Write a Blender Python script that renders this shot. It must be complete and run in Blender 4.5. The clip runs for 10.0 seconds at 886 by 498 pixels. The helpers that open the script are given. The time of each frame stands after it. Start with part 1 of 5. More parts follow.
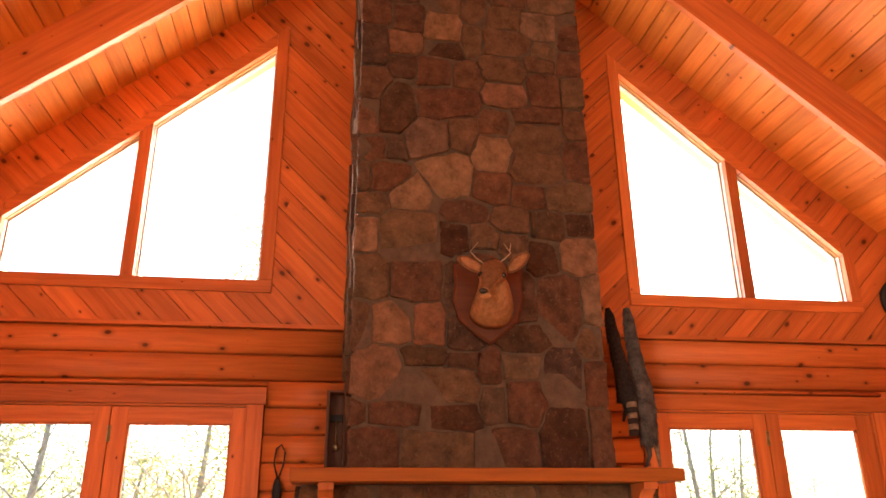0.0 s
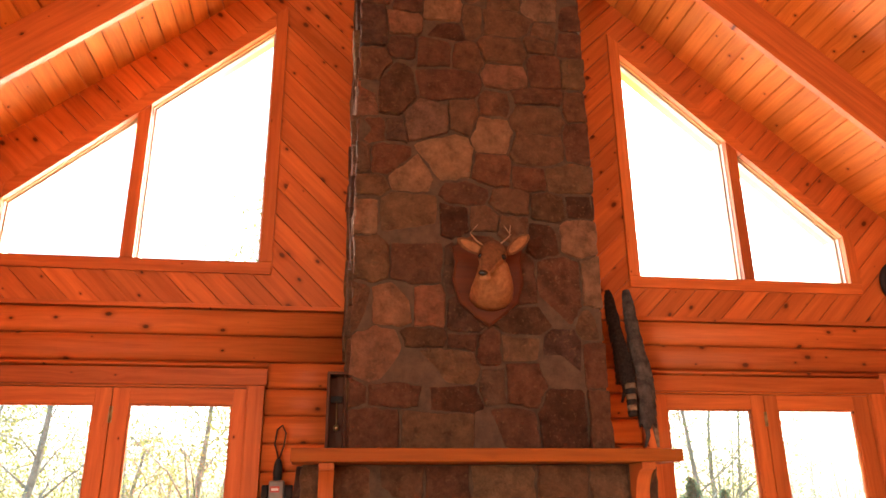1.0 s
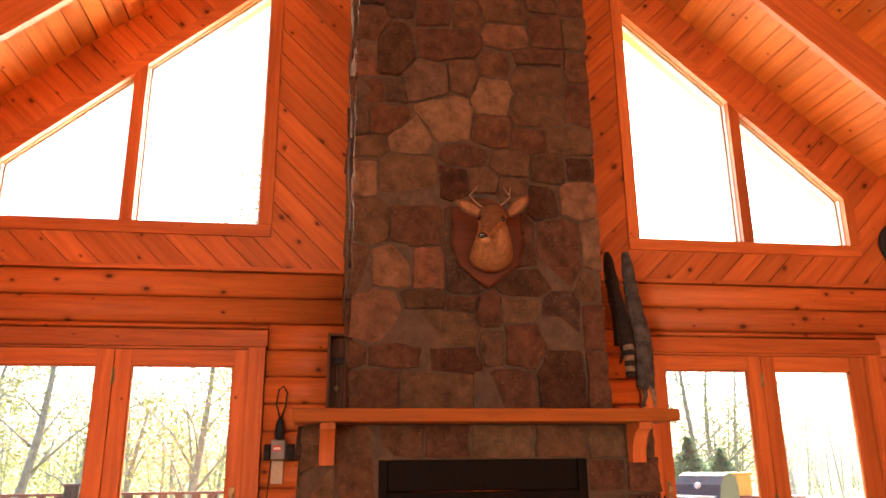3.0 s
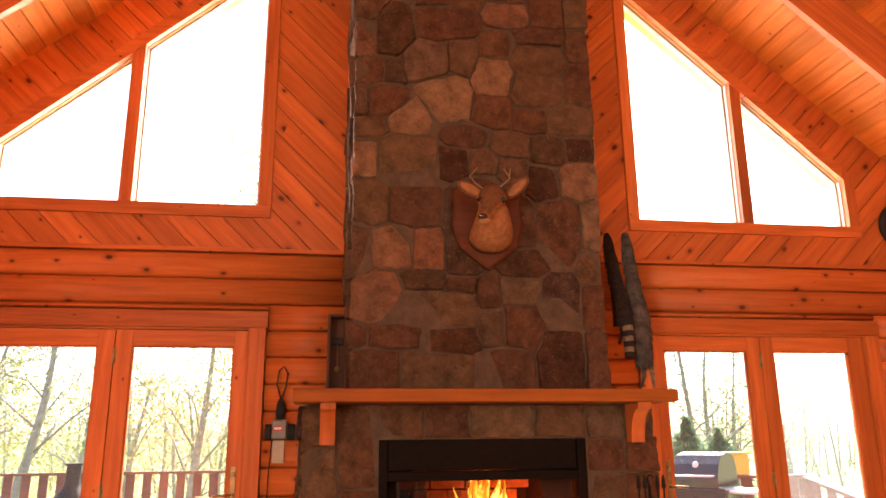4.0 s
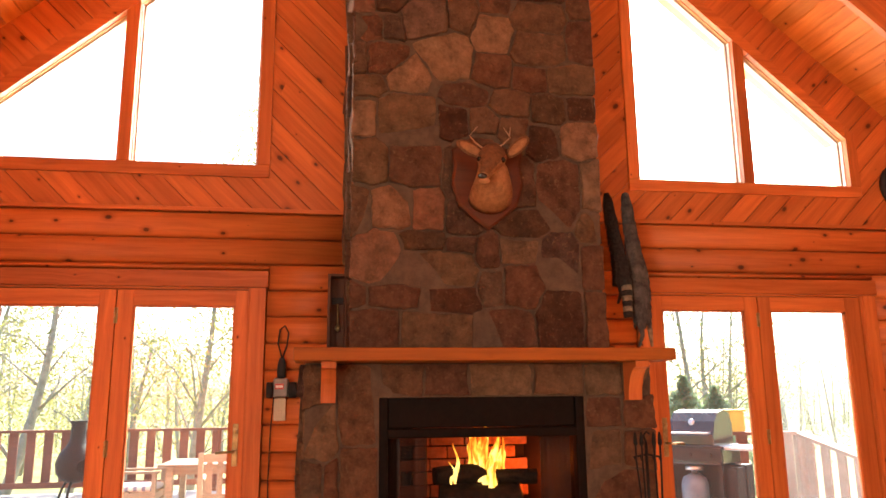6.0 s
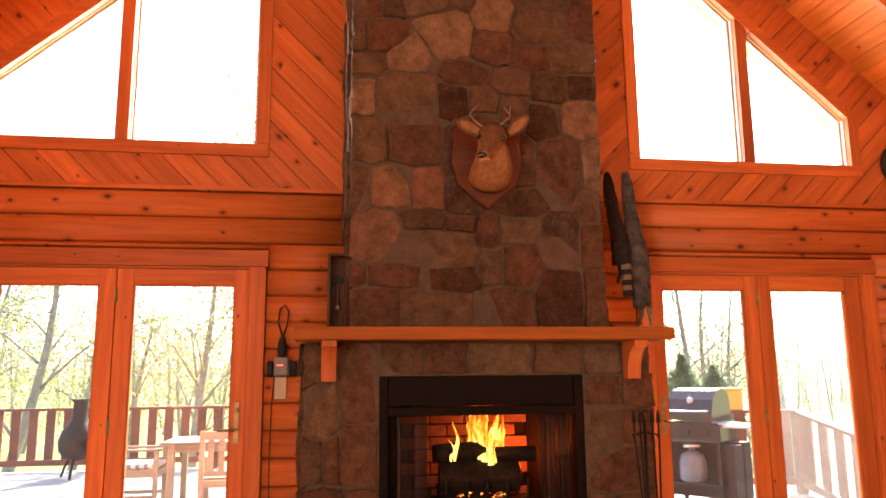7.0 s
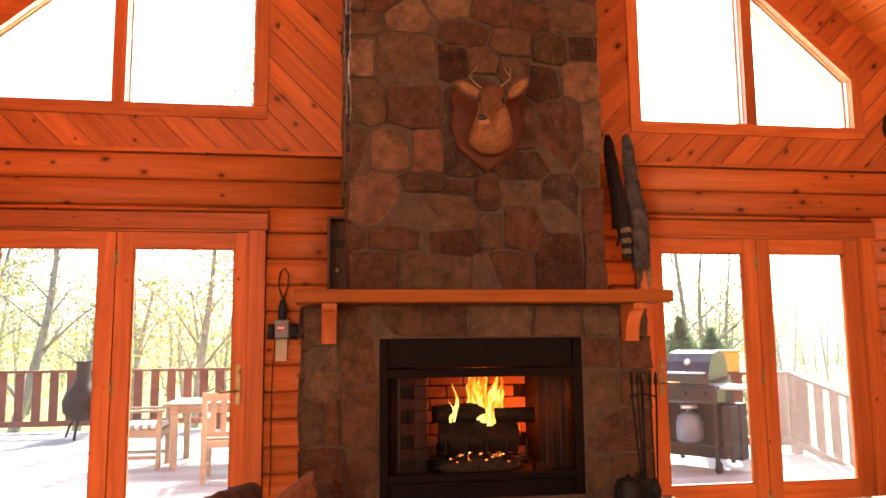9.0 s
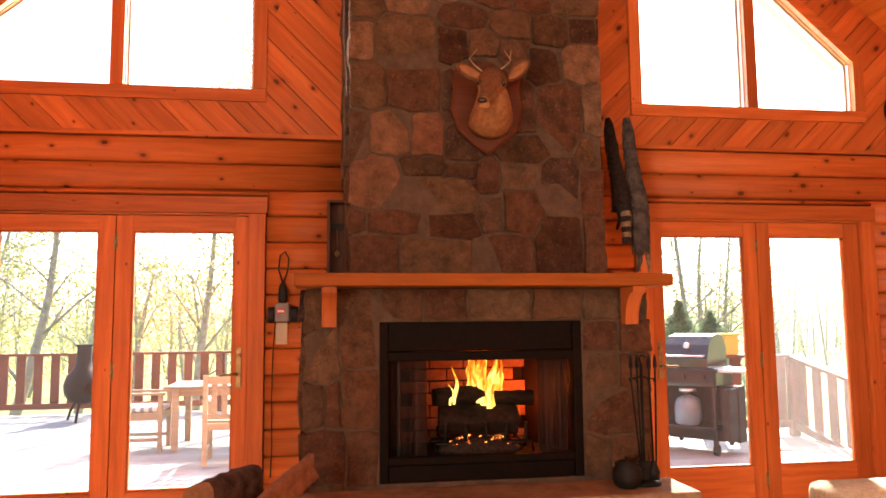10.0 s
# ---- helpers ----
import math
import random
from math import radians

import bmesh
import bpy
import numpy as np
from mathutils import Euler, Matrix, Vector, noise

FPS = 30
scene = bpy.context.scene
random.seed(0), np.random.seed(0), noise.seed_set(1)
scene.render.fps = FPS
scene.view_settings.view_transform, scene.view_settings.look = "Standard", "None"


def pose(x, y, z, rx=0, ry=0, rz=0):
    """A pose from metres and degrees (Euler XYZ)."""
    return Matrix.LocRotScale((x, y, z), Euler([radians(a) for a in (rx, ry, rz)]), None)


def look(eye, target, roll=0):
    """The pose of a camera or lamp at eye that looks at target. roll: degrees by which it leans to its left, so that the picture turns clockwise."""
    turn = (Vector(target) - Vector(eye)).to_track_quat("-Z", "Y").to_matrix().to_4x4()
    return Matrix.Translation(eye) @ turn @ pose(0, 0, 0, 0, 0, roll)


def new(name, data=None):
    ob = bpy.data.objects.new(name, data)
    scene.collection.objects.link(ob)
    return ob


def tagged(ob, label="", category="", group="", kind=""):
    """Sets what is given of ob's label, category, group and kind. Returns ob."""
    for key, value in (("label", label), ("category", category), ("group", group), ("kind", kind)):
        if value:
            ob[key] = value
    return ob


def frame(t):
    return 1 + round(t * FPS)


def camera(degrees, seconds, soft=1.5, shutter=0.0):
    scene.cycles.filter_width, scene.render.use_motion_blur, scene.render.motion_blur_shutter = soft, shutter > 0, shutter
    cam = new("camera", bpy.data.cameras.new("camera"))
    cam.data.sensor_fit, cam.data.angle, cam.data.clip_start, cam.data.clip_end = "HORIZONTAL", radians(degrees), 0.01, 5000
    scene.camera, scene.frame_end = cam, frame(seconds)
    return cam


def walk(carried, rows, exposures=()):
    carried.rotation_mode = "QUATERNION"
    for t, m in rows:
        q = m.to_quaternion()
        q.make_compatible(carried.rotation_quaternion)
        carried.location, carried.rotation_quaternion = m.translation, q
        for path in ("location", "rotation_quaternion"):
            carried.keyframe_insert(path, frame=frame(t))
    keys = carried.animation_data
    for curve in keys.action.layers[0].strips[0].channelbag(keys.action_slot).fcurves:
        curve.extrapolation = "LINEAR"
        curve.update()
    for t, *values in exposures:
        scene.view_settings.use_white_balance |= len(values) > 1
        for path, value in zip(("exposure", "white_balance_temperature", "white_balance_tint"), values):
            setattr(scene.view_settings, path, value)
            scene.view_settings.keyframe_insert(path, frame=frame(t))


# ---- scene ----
EXPO = 2.8
FLAME, FIRE_WATT = 0.34, 6.5
# The camera stands on a tripod and tilts down; seconds and degrees above the horizon.
cam = camera(61.27, 10.0, soft=1.6)
EYE, TURN, LEAN = 1.38, -8.80, -0.55
TILTS = [
    (0.0, 20.136),
    (0.5, 19.446),
    (1.0, 18.752),
    (1.5, 18.069),
    (2.0, 17.300),
    (2.5, 16.563),
    (4.0, 14.410),
    (4.5, 13.634),
    (5.0, 12.916),
    (5.5, 12.150),
    (7.0, 9.757),
    (7.5, 9.034),
    (8.0, 8.350),
    (8.5, 7.641),
    (9.0, 6.939),
    (9.5, 6.306),
    (10.0, 5.677),
]
walk(cam, [(t, pose(0, 0, EYE, 0, 0, TURN) @ pose(0, 0, 0, 90 + up) @ pose(0, 0, 0, 0, 0, LEAN)) for t, up in TILTS],
     exposures=[(0.0, EXPO), (10.0, EXPO)])

# ---- world and light ----
world = bpy.data.worlds.new("sky")
scene.world = world
world.use_nodes = True
wn = world.node_tree.nodes
sky = wn.new("ShaderNodeTexSky")
sky.sky_type, sky.sun_disc = "NISHITA", False
GABLE_WEST, GABLE_EAST, SOUTH_FILL, WEST_FILL, EAST_FILL = 70.0, 38.0, 12.0, 90.0, 12.0      # watts: near gable sky light, then fill through added far gable and side windows
SUN_EL, SUN_AZ = 42.0, 25.0          # degrees up, and round from +y towards +x
sky.sun_elevation, sky.sun_rotation = radians(SUN_EL), radians(SUN_AZ)
sky.dust_density = 3.0
world.node_tree.links.new(sky.outputs[0], wn["Background"].inputs[0])
wn["Background"].inputs[1].default_value = 0.11
sun = new("sun", bpy.data.lights.new("sun", "SUN"))
sun.data.energy, sun.data.angle, sun.data.color = 4.2, radians(0.6), (1.0, 0.93, 0.82)
az, el = radians(SUN_AZ), radians(SUN_EL)
toward = Vector((math.sin(az) * math.cos(el), math.cos(az) * math.cos(el), math.sin(el)))
sun.matrix_world = look(toward * 40, (0, 0, 0))


# ---- materials ----
class Nodes:
    """A short way to wire a node material."""

    def __init__(self, name):
        self.mat = bpy.data.materials.new(name)
        self.mat.use_nodes = True
        self.tree = self.mat.node_tree
        self.bsdf = self.tree.nodes["Principled BSDF"]

    def add(self, kind, operation=None, data_type=None, blend_type=None, voronoi_dimensions=None):
        n = self.tree.nodes.new("ShaderNode" + kind)
        if operation:
            n.operation = operation
        if data_type:
            n.data_type = data_type
        if blend_type:
            n.blend_type = blend_type
        if voronoi_dimensions:
            n.voronoi_dimensions = voronoi_dimensions
        return n

    def put(self, socket, value):
        if isinstance(value, bpy.types.NodeSocket):
            self.tree.links.new(value, socket)
        elif value is not None:
            socket.default_value = value

    def math(self, op, a, b=None, c=None):
        n = self.add("Math", operation=op)
        for i, v in enumerate((a, b, c)):
            self.put(n.inputs[i], v)
        return n.outputs[0]

    def xyz(self, x, y, z=0.0):
        n = self.add("CombineXYZ")
        for i, v in enumerate((x, y, z)):
            self.put(n.inputs[i], v)
        return n.outputs[0]

    def noise(self, vector, scale=1.0, detail=4.0, rough=0.55, distort=0.0):
        n = self.add("TexNoise")
        self.put(n.inputs["Vector"], vector)
        n.inputs["Scale"].default_value, n.inputs["Detail"].default_value = scale, detail
        n.inputs["Roughness"].default_value, n.inputs["Distortion"].default_value = rough, distort
        return n.outputs["Fac"]

    def ramp(self, fac, stops):
        n = self.add("ValToRGB")
        self.put(n.inputs[0], fac)
        els = n.color_ramp.elements
        while len(els) < len(stops):
            els.new(0.5)
        for e, (at, col) in zip(els, stops):
            e.position, e.color = at, (*col, 1)
        return n.outputs[0]

    def mix(self, fac, a, b, blend="MIX"):
        n = self.add("Mix", data_type="RGBA", blend_type=blend)
        self.put(n.inputs[0], fac)
        for s, v in ((n.inputs[6], a), (n.inputs[7], b)):
            self.put(s, v if not isinstance(v, tuple) else (*v, 1))
        return n.outputs[2]

    def bump(self, height, strength=0.3, distance=0.01):
        n = self.add("Bump")
        n.inputs["Strength"].default_value, n.inputs["Distance"].default_value = strength, distance
        self.put(n.inputs["Height"], height)
        self.put(self.bsdf.inputs["Normal"], n.outputs[0])

    def coords(self):
        sep = self.add("SeparateXYZ")
        self.put(sep.inputs[0], self.add("TexCoord").outputs["Object"])
        return {"X": sep.outputs[0], "Y": sep.outputs[1], "Z": sep.outputs[2]}

    def random(self, island=False):
        if island:
            return self.add("NewGeometry").outputs["Random Per Island"]
        return self.add("ObjectInfo").outputs["Random"]

    def done(self, color=None, rough=None, metal=None, coat=None):
        self.put(self.bsdf.inputs["Base Color"], color if not isinstance(color, tuple) else (*color, 1))
        self.put(self.bsdf.inputs["Roughness"], rough)
        self.put(self.bsdf.inputs["Metallic"], metal)
        self.put(self.bsdf.inputs["Coat Weight"], coat)
        return self.mat


def wood(name, dark, light, u, v, turn=0.0, knots=0.6, rough=0.5, island=False, knot_scale=1.0, coat=0.0, vary=0.35):
    """Varnished pine: grain along u (turned in the u, v plane), rings across v, dark knots."""
    n = Nodes(name)
    c = n.coords()
    rnd = n.random(island)
    U, V = c[u], c[v]
    if turn:
        co, si = math.cos(radians(turn)), math.sin(radians(turn))
        U, V = (n.math("ADD", n.math("MULTIPLY", U, co), n.math("MULTIPLY", V, si)),
                n.math("SUBTRACT", n.math("MULTIPLY", V, co), n.math("MULTIPLY", U, si)))
    shift = n.math("MULTIPLY", rnd, 31.0)
    Us = n.math("ADD", U, shift)
    # knots: scattered points, only some of them showing
    vor = n.add("TexVoronoi", voronoi_dimensions="2D")
    n.put(vor.inputs["Vector"], n.xyz(n.math("MULTIPLY", Us, 3.9 * knot_scale), n.math("MULTIPLY", n.math("ADD", V, shift), 5.8 * knot_scale)))
    vor.inputs["Scale"].default_value = 1.0
    pick = n.add("SeparateColor")
    n.put(pick.inputs[0], vor.outputs["Color"])
    size = n.math("MULTIPLY", n.math("MAXIMUM", n.math("SUBTRACT", pick.outputs[0], 1.0 - knots), 0.0), 0.165)
    knot = n.math("SUBTRACT", 1.0, n.math("DIVIDE", vor.outputs["Distance"], n.math("ADD", size, 0.0001)))
    knot = n.math("MINIMUM", n.math("MAXIMUM", n.math("MULTIPLY", knot, 2.1), 0.0), 1.0)
    ring = n.math("MULTIPLY", n.math("DIVIDE", 0.012, n.math("ADD", vor.outputs["Distance"], 0.08)), pick.outputs[0])
    bent = n.math("ADD", V, n.math("MULTIPLY", ring, 0.25))
    grain = n.noise(n.xyz(n.math("MULTIPLY", Us, 1.3), n.math("MULTIPLY", bent, 26.0), shift), 1.0, 5.0, 0.6, 0.25)
    fine = n.noise(n.xyz(n.math("MULTIPLY", Us, 6.0), n.math("MULTIPLY", bent, 150.0), shift), 1.0, 3.0)
    broad = n.noise(n.xyz(n.math("MULTIPLY", Us, 0.7), n.math("MULTIPLY", V, 2.5), shift), 1.0, 2.0)
    mixed = n.math("ADD", n.math("MULTIPLY", grain, 0.6), n.math("ADD", n.math("MULTIPLY", fine, 0.15), n.math("MULTIPLY", broad, 0.3)))
    col = n.ramp(mixed, [(0.34, dark), (0.68, light)])
    tone = n.math("ADD", 1.0 - vary / 2, n.math("MULTIPLY", rnd, vary))
    hsv = n.add("HueSaturation")
    n.put(hsv.inputs["Color"], col)
    n.put(hsv.inputs["Value"], tone)
    # a reddish halo round each knot
    halo = n.math("SUBTRACT", 1.0, n.math("DIVIDE", vor.outputs["Distance"], n.math("ADD", n.math("MULTIPLY", size, 2.3), 0.0001)))
    halo = n.math("MULTIPLY", n.math("MINIMUM", n.math("MAXIMUM", halo, 0.0), 1.0), 0.75)
    kcol = n.mix(halo, hsv.outputs[0], (dark[0] * 0.6, dark[1] * 0.5, dark[2] * 0.5))
    kcol = n.mix(n.math("MULTIPLY", knot, n.math("ADD", 0.45, n.math("MULTIPLY", fine, 0.8))), kcol, (dark[0] * 0.16, dark[1] * 0.18, dark[2] * 0.24))
    n.bsdf.inputs["Specular IOR Level"].default_value = 0.2
    n.bump(n.math("SUBTRACT", n.math("MULTIPLY", grain, 0.5), n.math("MULTIPLY", knot, 0.6)), 0.18, 0.006)
    return n.done(kcol, n.math("ADD", rough - 0.06, n.math("MULTIPLY", grain, 0.14)), coat=coat)


PINE_D, PINE_L = (0.29, 0.063, 0.013), (0.57, 0.153, 0.036)
M_LOG = wood("pine_log", PINE_D, PINE_L, "X", "Z", knots=0.75)
M_BOARD_L = wood("pine_board_falling", PINE_D, PINE_L, "X", "Z", turn=-45, knots=0.8)
M_BOARD_R = wood("pine_board_rising", PINE_D, PINE_L, "X", "Z", turn=45, knots=0.8)
M_TRIM_X = wood("pine_trim_level", PINE_D, PINE_L, "X", "Z", knots=0.3)
M_TRIM_Z = wood("pine_trim_upright", PINE_D, PINE_L, "Z", "X", knots=0.3)
M_CEIL = wood("pine_ceiling", (0.46, 0.118, 0.018), (0.72, 0.245, 0.046), "Y", "X", knots=0.45, island=True, knot_scale=1.25)
M_BEAM_L = wood("pine_beam_left", PINE_D, PINE_L, "X", "Z", turn=39.8, knots=0.4)
M_BEAM_R = wood("pine_beam_right", PINE_D, PINE_L, "X", "Z", turn=-39.8, knots=0.4)
M_SIDE = wood("pine_side_wall", PINE_D, PINE_L, "Y", "Z", knots=0.4)
M_FLOOR = wood("oak_floor", (0.42, 0.21, 0.085), (0.60, 0.35, 0.16), "Y", "X", knots=0.1, rough=0.3, island=True)
M_REVEAL = wood("pale_reveal", (0.32, 0.14, 0.032), (0.45, 0.215, 0.056), "X", "Z", knots=0.0)
M_MANTEL = wood("mantel_wood", (0.20, 0.047, 0.004), (0.36, 0.10, 0.010), "X", "Z", knots=0.15, rough=0.65)
M_DECK = wood("deck_board", (0.20, 0.20, 0.20), (0.36, 0.355, 0.35), "X", "Y", knots=0.2, rough=0.7, island=True)
M_RAIL = wood("stained_rail", (0.10, 0.036, 0.022), (0.20, 0.072, 0.042), "X", "Z", knots=0.1, rough=0.6)
M_TEAK = wood("pale_teak", (0.19, 0.15, 0.10), (0.33, 0.265, 0.185), "X", "Z", knots=0.0, rough=0.6)


def stone_material(name, gain=1.0, island=False):
    n = Nodes(name)
    rnd = n.random(island)
    co = n.add("TexCoord").outputs["Object"]
    add = n.add("VectorMath", operation="ADD")
    n.put(add.inputs[0], co)
    n.put(add.inputs[1], n.xyz(n.math("MULTIPLY", rnd, 17.0), 0.0, n.math("MULTIPLY", rnd, 9.0)))
    v = add.outputs[0]
    tone = n.ramp(rnd, [(at, tuple(c * gain for c in col)) for at, col in (
        (0.0, (0.064, 0.034, 0.022)), (0.2, (0.118, 0.049, 0.026)), (0.4, (0.130, 0.076, 0.040)),
        (0.6, (0.089, 0.037, 0.022)), (0.8, (0.151, 0.091, 0.049)), (1.0, (0.045, 0.027, 0.023)))])
    big = n.noise(v, 5.0, 6.0, 0.65)
    fine = n.noise(v, 42.0, 5.0, 0.7)
    col = n.mix(n.math("MULTIPLY", big, 0.35), tone, (0.11, 0.048, 0.022))
    worn = n.add("HueSaturation")
    n.put(worn.inputs["Color"], col)
    n.put(worn.inputs["Value"], n.math("MAXIMUM", 0.25, n.math("ADD", -0.3, n.math("MULTIPLY", n.noise(v, 11.0, 8.0, 0.7), 2.7))))
    col = worn.outputs[0]
    col = n.mix(n.math("MAXIMUM", n.math("MULTIPLY", n.math("SUBTRACT", fine, 0.56), 3.5), 0.0), col, (0.24, 0.14, 0.075))
    col = n.mix(n.math("MAXIMUM", n.math("MULTIPLY", n.math("SUBTRACT", 0.45, big), 3.0), 0.0), col, (0.030, 0.019, 0.013))
    n.bump(n.math("ADD", n.math("MULTIPLY", big, 1.7), n.math("MULTIPLY", fine, 0.8)), 1.0, 0.038)
    n.bsdf.inputs["Specular IOR Level"].default_value = 0.13
    return n.done(col, n.math("ADD", 0.6, n.math("MULTIPLY", fine, 0.3)))


M_STONE = stone_material("fieldstone")
M_STONE_PALE = stone_material("tan_fieldstone", 1.75)
M_STONE_DARK = stone_material("dark_fieldstone", 0.55)


def rough_material(name, a, b, scale, rough=0.85, metal=0.0, bump=0.4, depth=0.01):
    n = Nodes(name)
    co = n.add("TexCoord").outputs["Object"]
    f, g = n.noise(co, scale, 6.0, 0.65), n.noise(co, scale * 9, 3.0)
    m = n.math("ADD", n.math("MULTIPLY", f, 0.75), n.math("MULTIPLY", g, 0.25))
    n.bump(m, bump, depth)
    n.bsdf.inputs["Specular IOR Level"].default_value = 0.15 if rough > 0.55 else 0.5
    return n.done(n.ramp(m, [(0.35, a), (0.68, b)]), n.math("ADD", rough - 0.08, n.math("MULTIPLY", g, 0.16)), metal)


M_MORTAR = rough_material("mortar", (0.056, 0.035, 0.022), (0.112, 0.071, 0.044), 14)
M_BLACK = rough_material("black_steel", (0.005, 0.0028, 0.0019), (0.011, 0.006, 0.004), 20, rough=0.6, metal=0.0, bump=0.1, depth=0.002)
M_BLACK.node_tree.nodes["Principled BSDF"].inputs["Specular IOR Level"].default_value = 0.05      # sooty
M_IRON = rough_material("wrought_iron", (0.008, 0.007, 0.006), (0.022, 0.018, 0.015), 60, rough=0.56, metal=0.2, bump=0.2, depth=0.002)
M_SLAB = rough_material("hearth_slab_stone", (0.16, 0.10, 0.06), (0.30, 0.20, 0.13), 7, bump=0.2)
M_FIREBRICK = rough_material("fire_brick", (0.10, 0.038, 0.022), (0.22, 0.09, 0.05), 18)
M_GROUND = rough_material("spring_grass", (0.10, 0.13, 0.03), (0.26, 0.24, 0.10), 0.6, bump=0.5, depth=0.1)
M_BARK = rough_material("bark", (0.20, 0.17, 0.14), (0.42, 0.38, 0.33), 8, bump=0.8, depth=0.03)
M_TREE = rough_material("grey_green_bark", (0.17, 0.17, 0.14), (0.36, 0.36, 0.31), 8, bump=0.8, depth=0.03)
M_FELT = rough_material("roofing_felt", (0.02, 0.016, 0.013), (0.05, 0.04, 0.032), 10)
M_BRASS = rough_material("old_brass", (0.20, 0.13, 0.05), (0.40, 0.28, 0.12), 30, rough=0.4, metal=0.8, bump=0.1, depth=0.001)


def glass_material(name, rough=0.0, veil=0.0):
    n = Nodes(name)
    t = n.add("BsdfTransparent")
    g = n.add("BsdfGlossy")
    g.inputs["Roughness"].default_value = rough
    lw = n.add("Fresnel")
    lw.inputs[0].default_value = 1.45
    mix = n.add("MixShader")
    n.put(mix.inputs[0], lw.outputs[0])
    n.put(mix.inputs[1], t.outputs[0])
    n.put(mix.inputs[2], g.outputs[0])
    out = mix.outputs[0]
    if veil:
        # a thin pale film in the glass that stands in for veiling glare
        film, both = n.add("BsdfTranslucent"), n.add("MixShader")
        film.inputs[0].default_value = (0.85, 0.85, 0.82, 1)
        co = n.add("TexCoord").outputs["Object"]
        n.put(both.inputs[0], n.math("MULTIPLY", n.math("ADD", n.noise(co, 3.0, 4.0), 0.3), veil))
        n.put(both.inputs[1], out)
        n.put(both.inputs[2], film.outputs[0])
        out = both.outputs[0]
    n.put(n.tree.nodes["Material Output"].inputs[0], out)
    return n.mat


M_GLASS = glass_material("window_glass")
# glare is put into the door panes, strongest in the outer right one
M_DOOR_GLASS = [glass_material("clear_door_glass", veil=0.004), glass_material("veiled_door_glass", veil=0.003), glass_material("glare_door_glass", veil=0.036)]

# ---- mesh helpers ----


def part(name, bm, material, parent=None, label="", smooth=False):
    """Links a bmesh as one mesh object, under a thing or a part."""
    me = bpy.data.meshes.new(name)
    if smooth:
        for fa in bm.faces:
            fa.smooth = True
    bm.to_mesh(me)
    bm.free()
    if material:
        me.materials.append(material)
    ob = new(name, me)
    if parent:
        ob.parent = parent
        ob.matrix_parent_inverse = Matrix.Translation(-parent.location)
    if label:
        tagged(ob, label)
    return ob


def thing(name, label="", category="", group="", kind="", at=(0, 0, 0)):
    ob = new(name)
    ob.location = at
    ob.empty_display_size = 0.1
    return tagged(ob, label, category, group, kind)


def box(bm, x0, x1, y0, y1, z0, z1, bevel=0.0):
    b = bmesh.new()
    vs = [b.verts.new((x, y, z)) for x in (x0, x1) for y in (y0, y1) for z in (z0, z1)]
    for q in ((0, 1, 3, 2), (4, 6, 7, 5), (0, 4, 5, 1), (2, 3, 7, 6), (0, 2, 6, 4), (1, 5, 7, 3)):
        b.faces.new([vs[i] for i in q])
    bmesh.ops.recalc_face_normals(b, faces=b.faces)
    if bevel:
        bmesh.ops.bevel(b, geom=b.edges[:], offset=bevel, segments=2, affect="EDGES", profile=0.5)
    return merge(bm, b)


def merge(bm, b, m=None):
    """Adds the mesh b to bm, moved by m."""
    if m is not None:
        b.transform(m)
    b.verts.index_update()
    made = [bm.verts.new(v.co) for v in b.verts]
    for fa in b.faces:
        nf = bm.faces.new([made[v.index] for v in fa.verts])
        nf.smooth = fa.smooth
    b.free()
    return bm


def boxes(*rows, bevel=0.0):
    bm = bmesh.new()
    for r in rows:
        box(bm, *r, bevel=bevel)
    return bm


def prism(bm, poly, y0, y1, bevel=0.0):
    """A flat polygon of (x, z), front face at y0 (towards the room), back at y1."""
    area = sum(a[0] * b[1] - b[0] * a[1] for a, b in zip(poly, poly[1:] + poly[:1]))
    if area < 0:
        poly = poly[::-1]
    k = len(poly)
    rings = [[bm.verts.new((x, y1, z)) for x, z in poly]]
    if bevel:
        rings.append([bm.verts.new((x, y0 + bevel, z)) for x, z in poly])
        rings.append([bm.verts.new((x, y0, z)) for x, z in inset(poly, bevel)])
    else:
        rings.append([bm.verts.new((x, y0, z)) for x, z in poly])
    for a, b in zip(rings, rings[1:]):
        for i in range(k):
            bm.faces.new((a[i], a[(i + 1) % k], b[(i + 1) % k], b[i]))
    bm.faces.new(rings[-1])
    bm.faces.new(rings[0][::-1])
    return bm


def inset(poly, d):
    """The polygon drawn in by d towards its middle."""
    cx, cz = sum(p[0] for p in poly) / len(poly), sum(p[1] for p in poly) / len(poly)
    out = []
    for x, z in poly:
        r = math.hypot(x - cx, z - cz) or 1.0
        k = max(0.3, 1 - d * 1.35 / r)
        out.append((cx + (x - cx) * k, cz + (z - cz) * k))
    return out


def clip(poly, nx, nz, d):
    """The part of a convex polygon where nx * x + nz * z <= d."""
    out = []
    for a, b in zip(poly, poly[1:] + poly[:1]):
        da, db = nx * a[0] + nz * a[1] - d, nx * b[0] + nz * b[1] - d
        if da <= 0:
            out.append(a)
        if da * db < 0:
            t = da / (da - db)
            out.append((a[0] + t * (b[0] - a[0]), a[1] + t * (b[1] - a[1])))
    return out


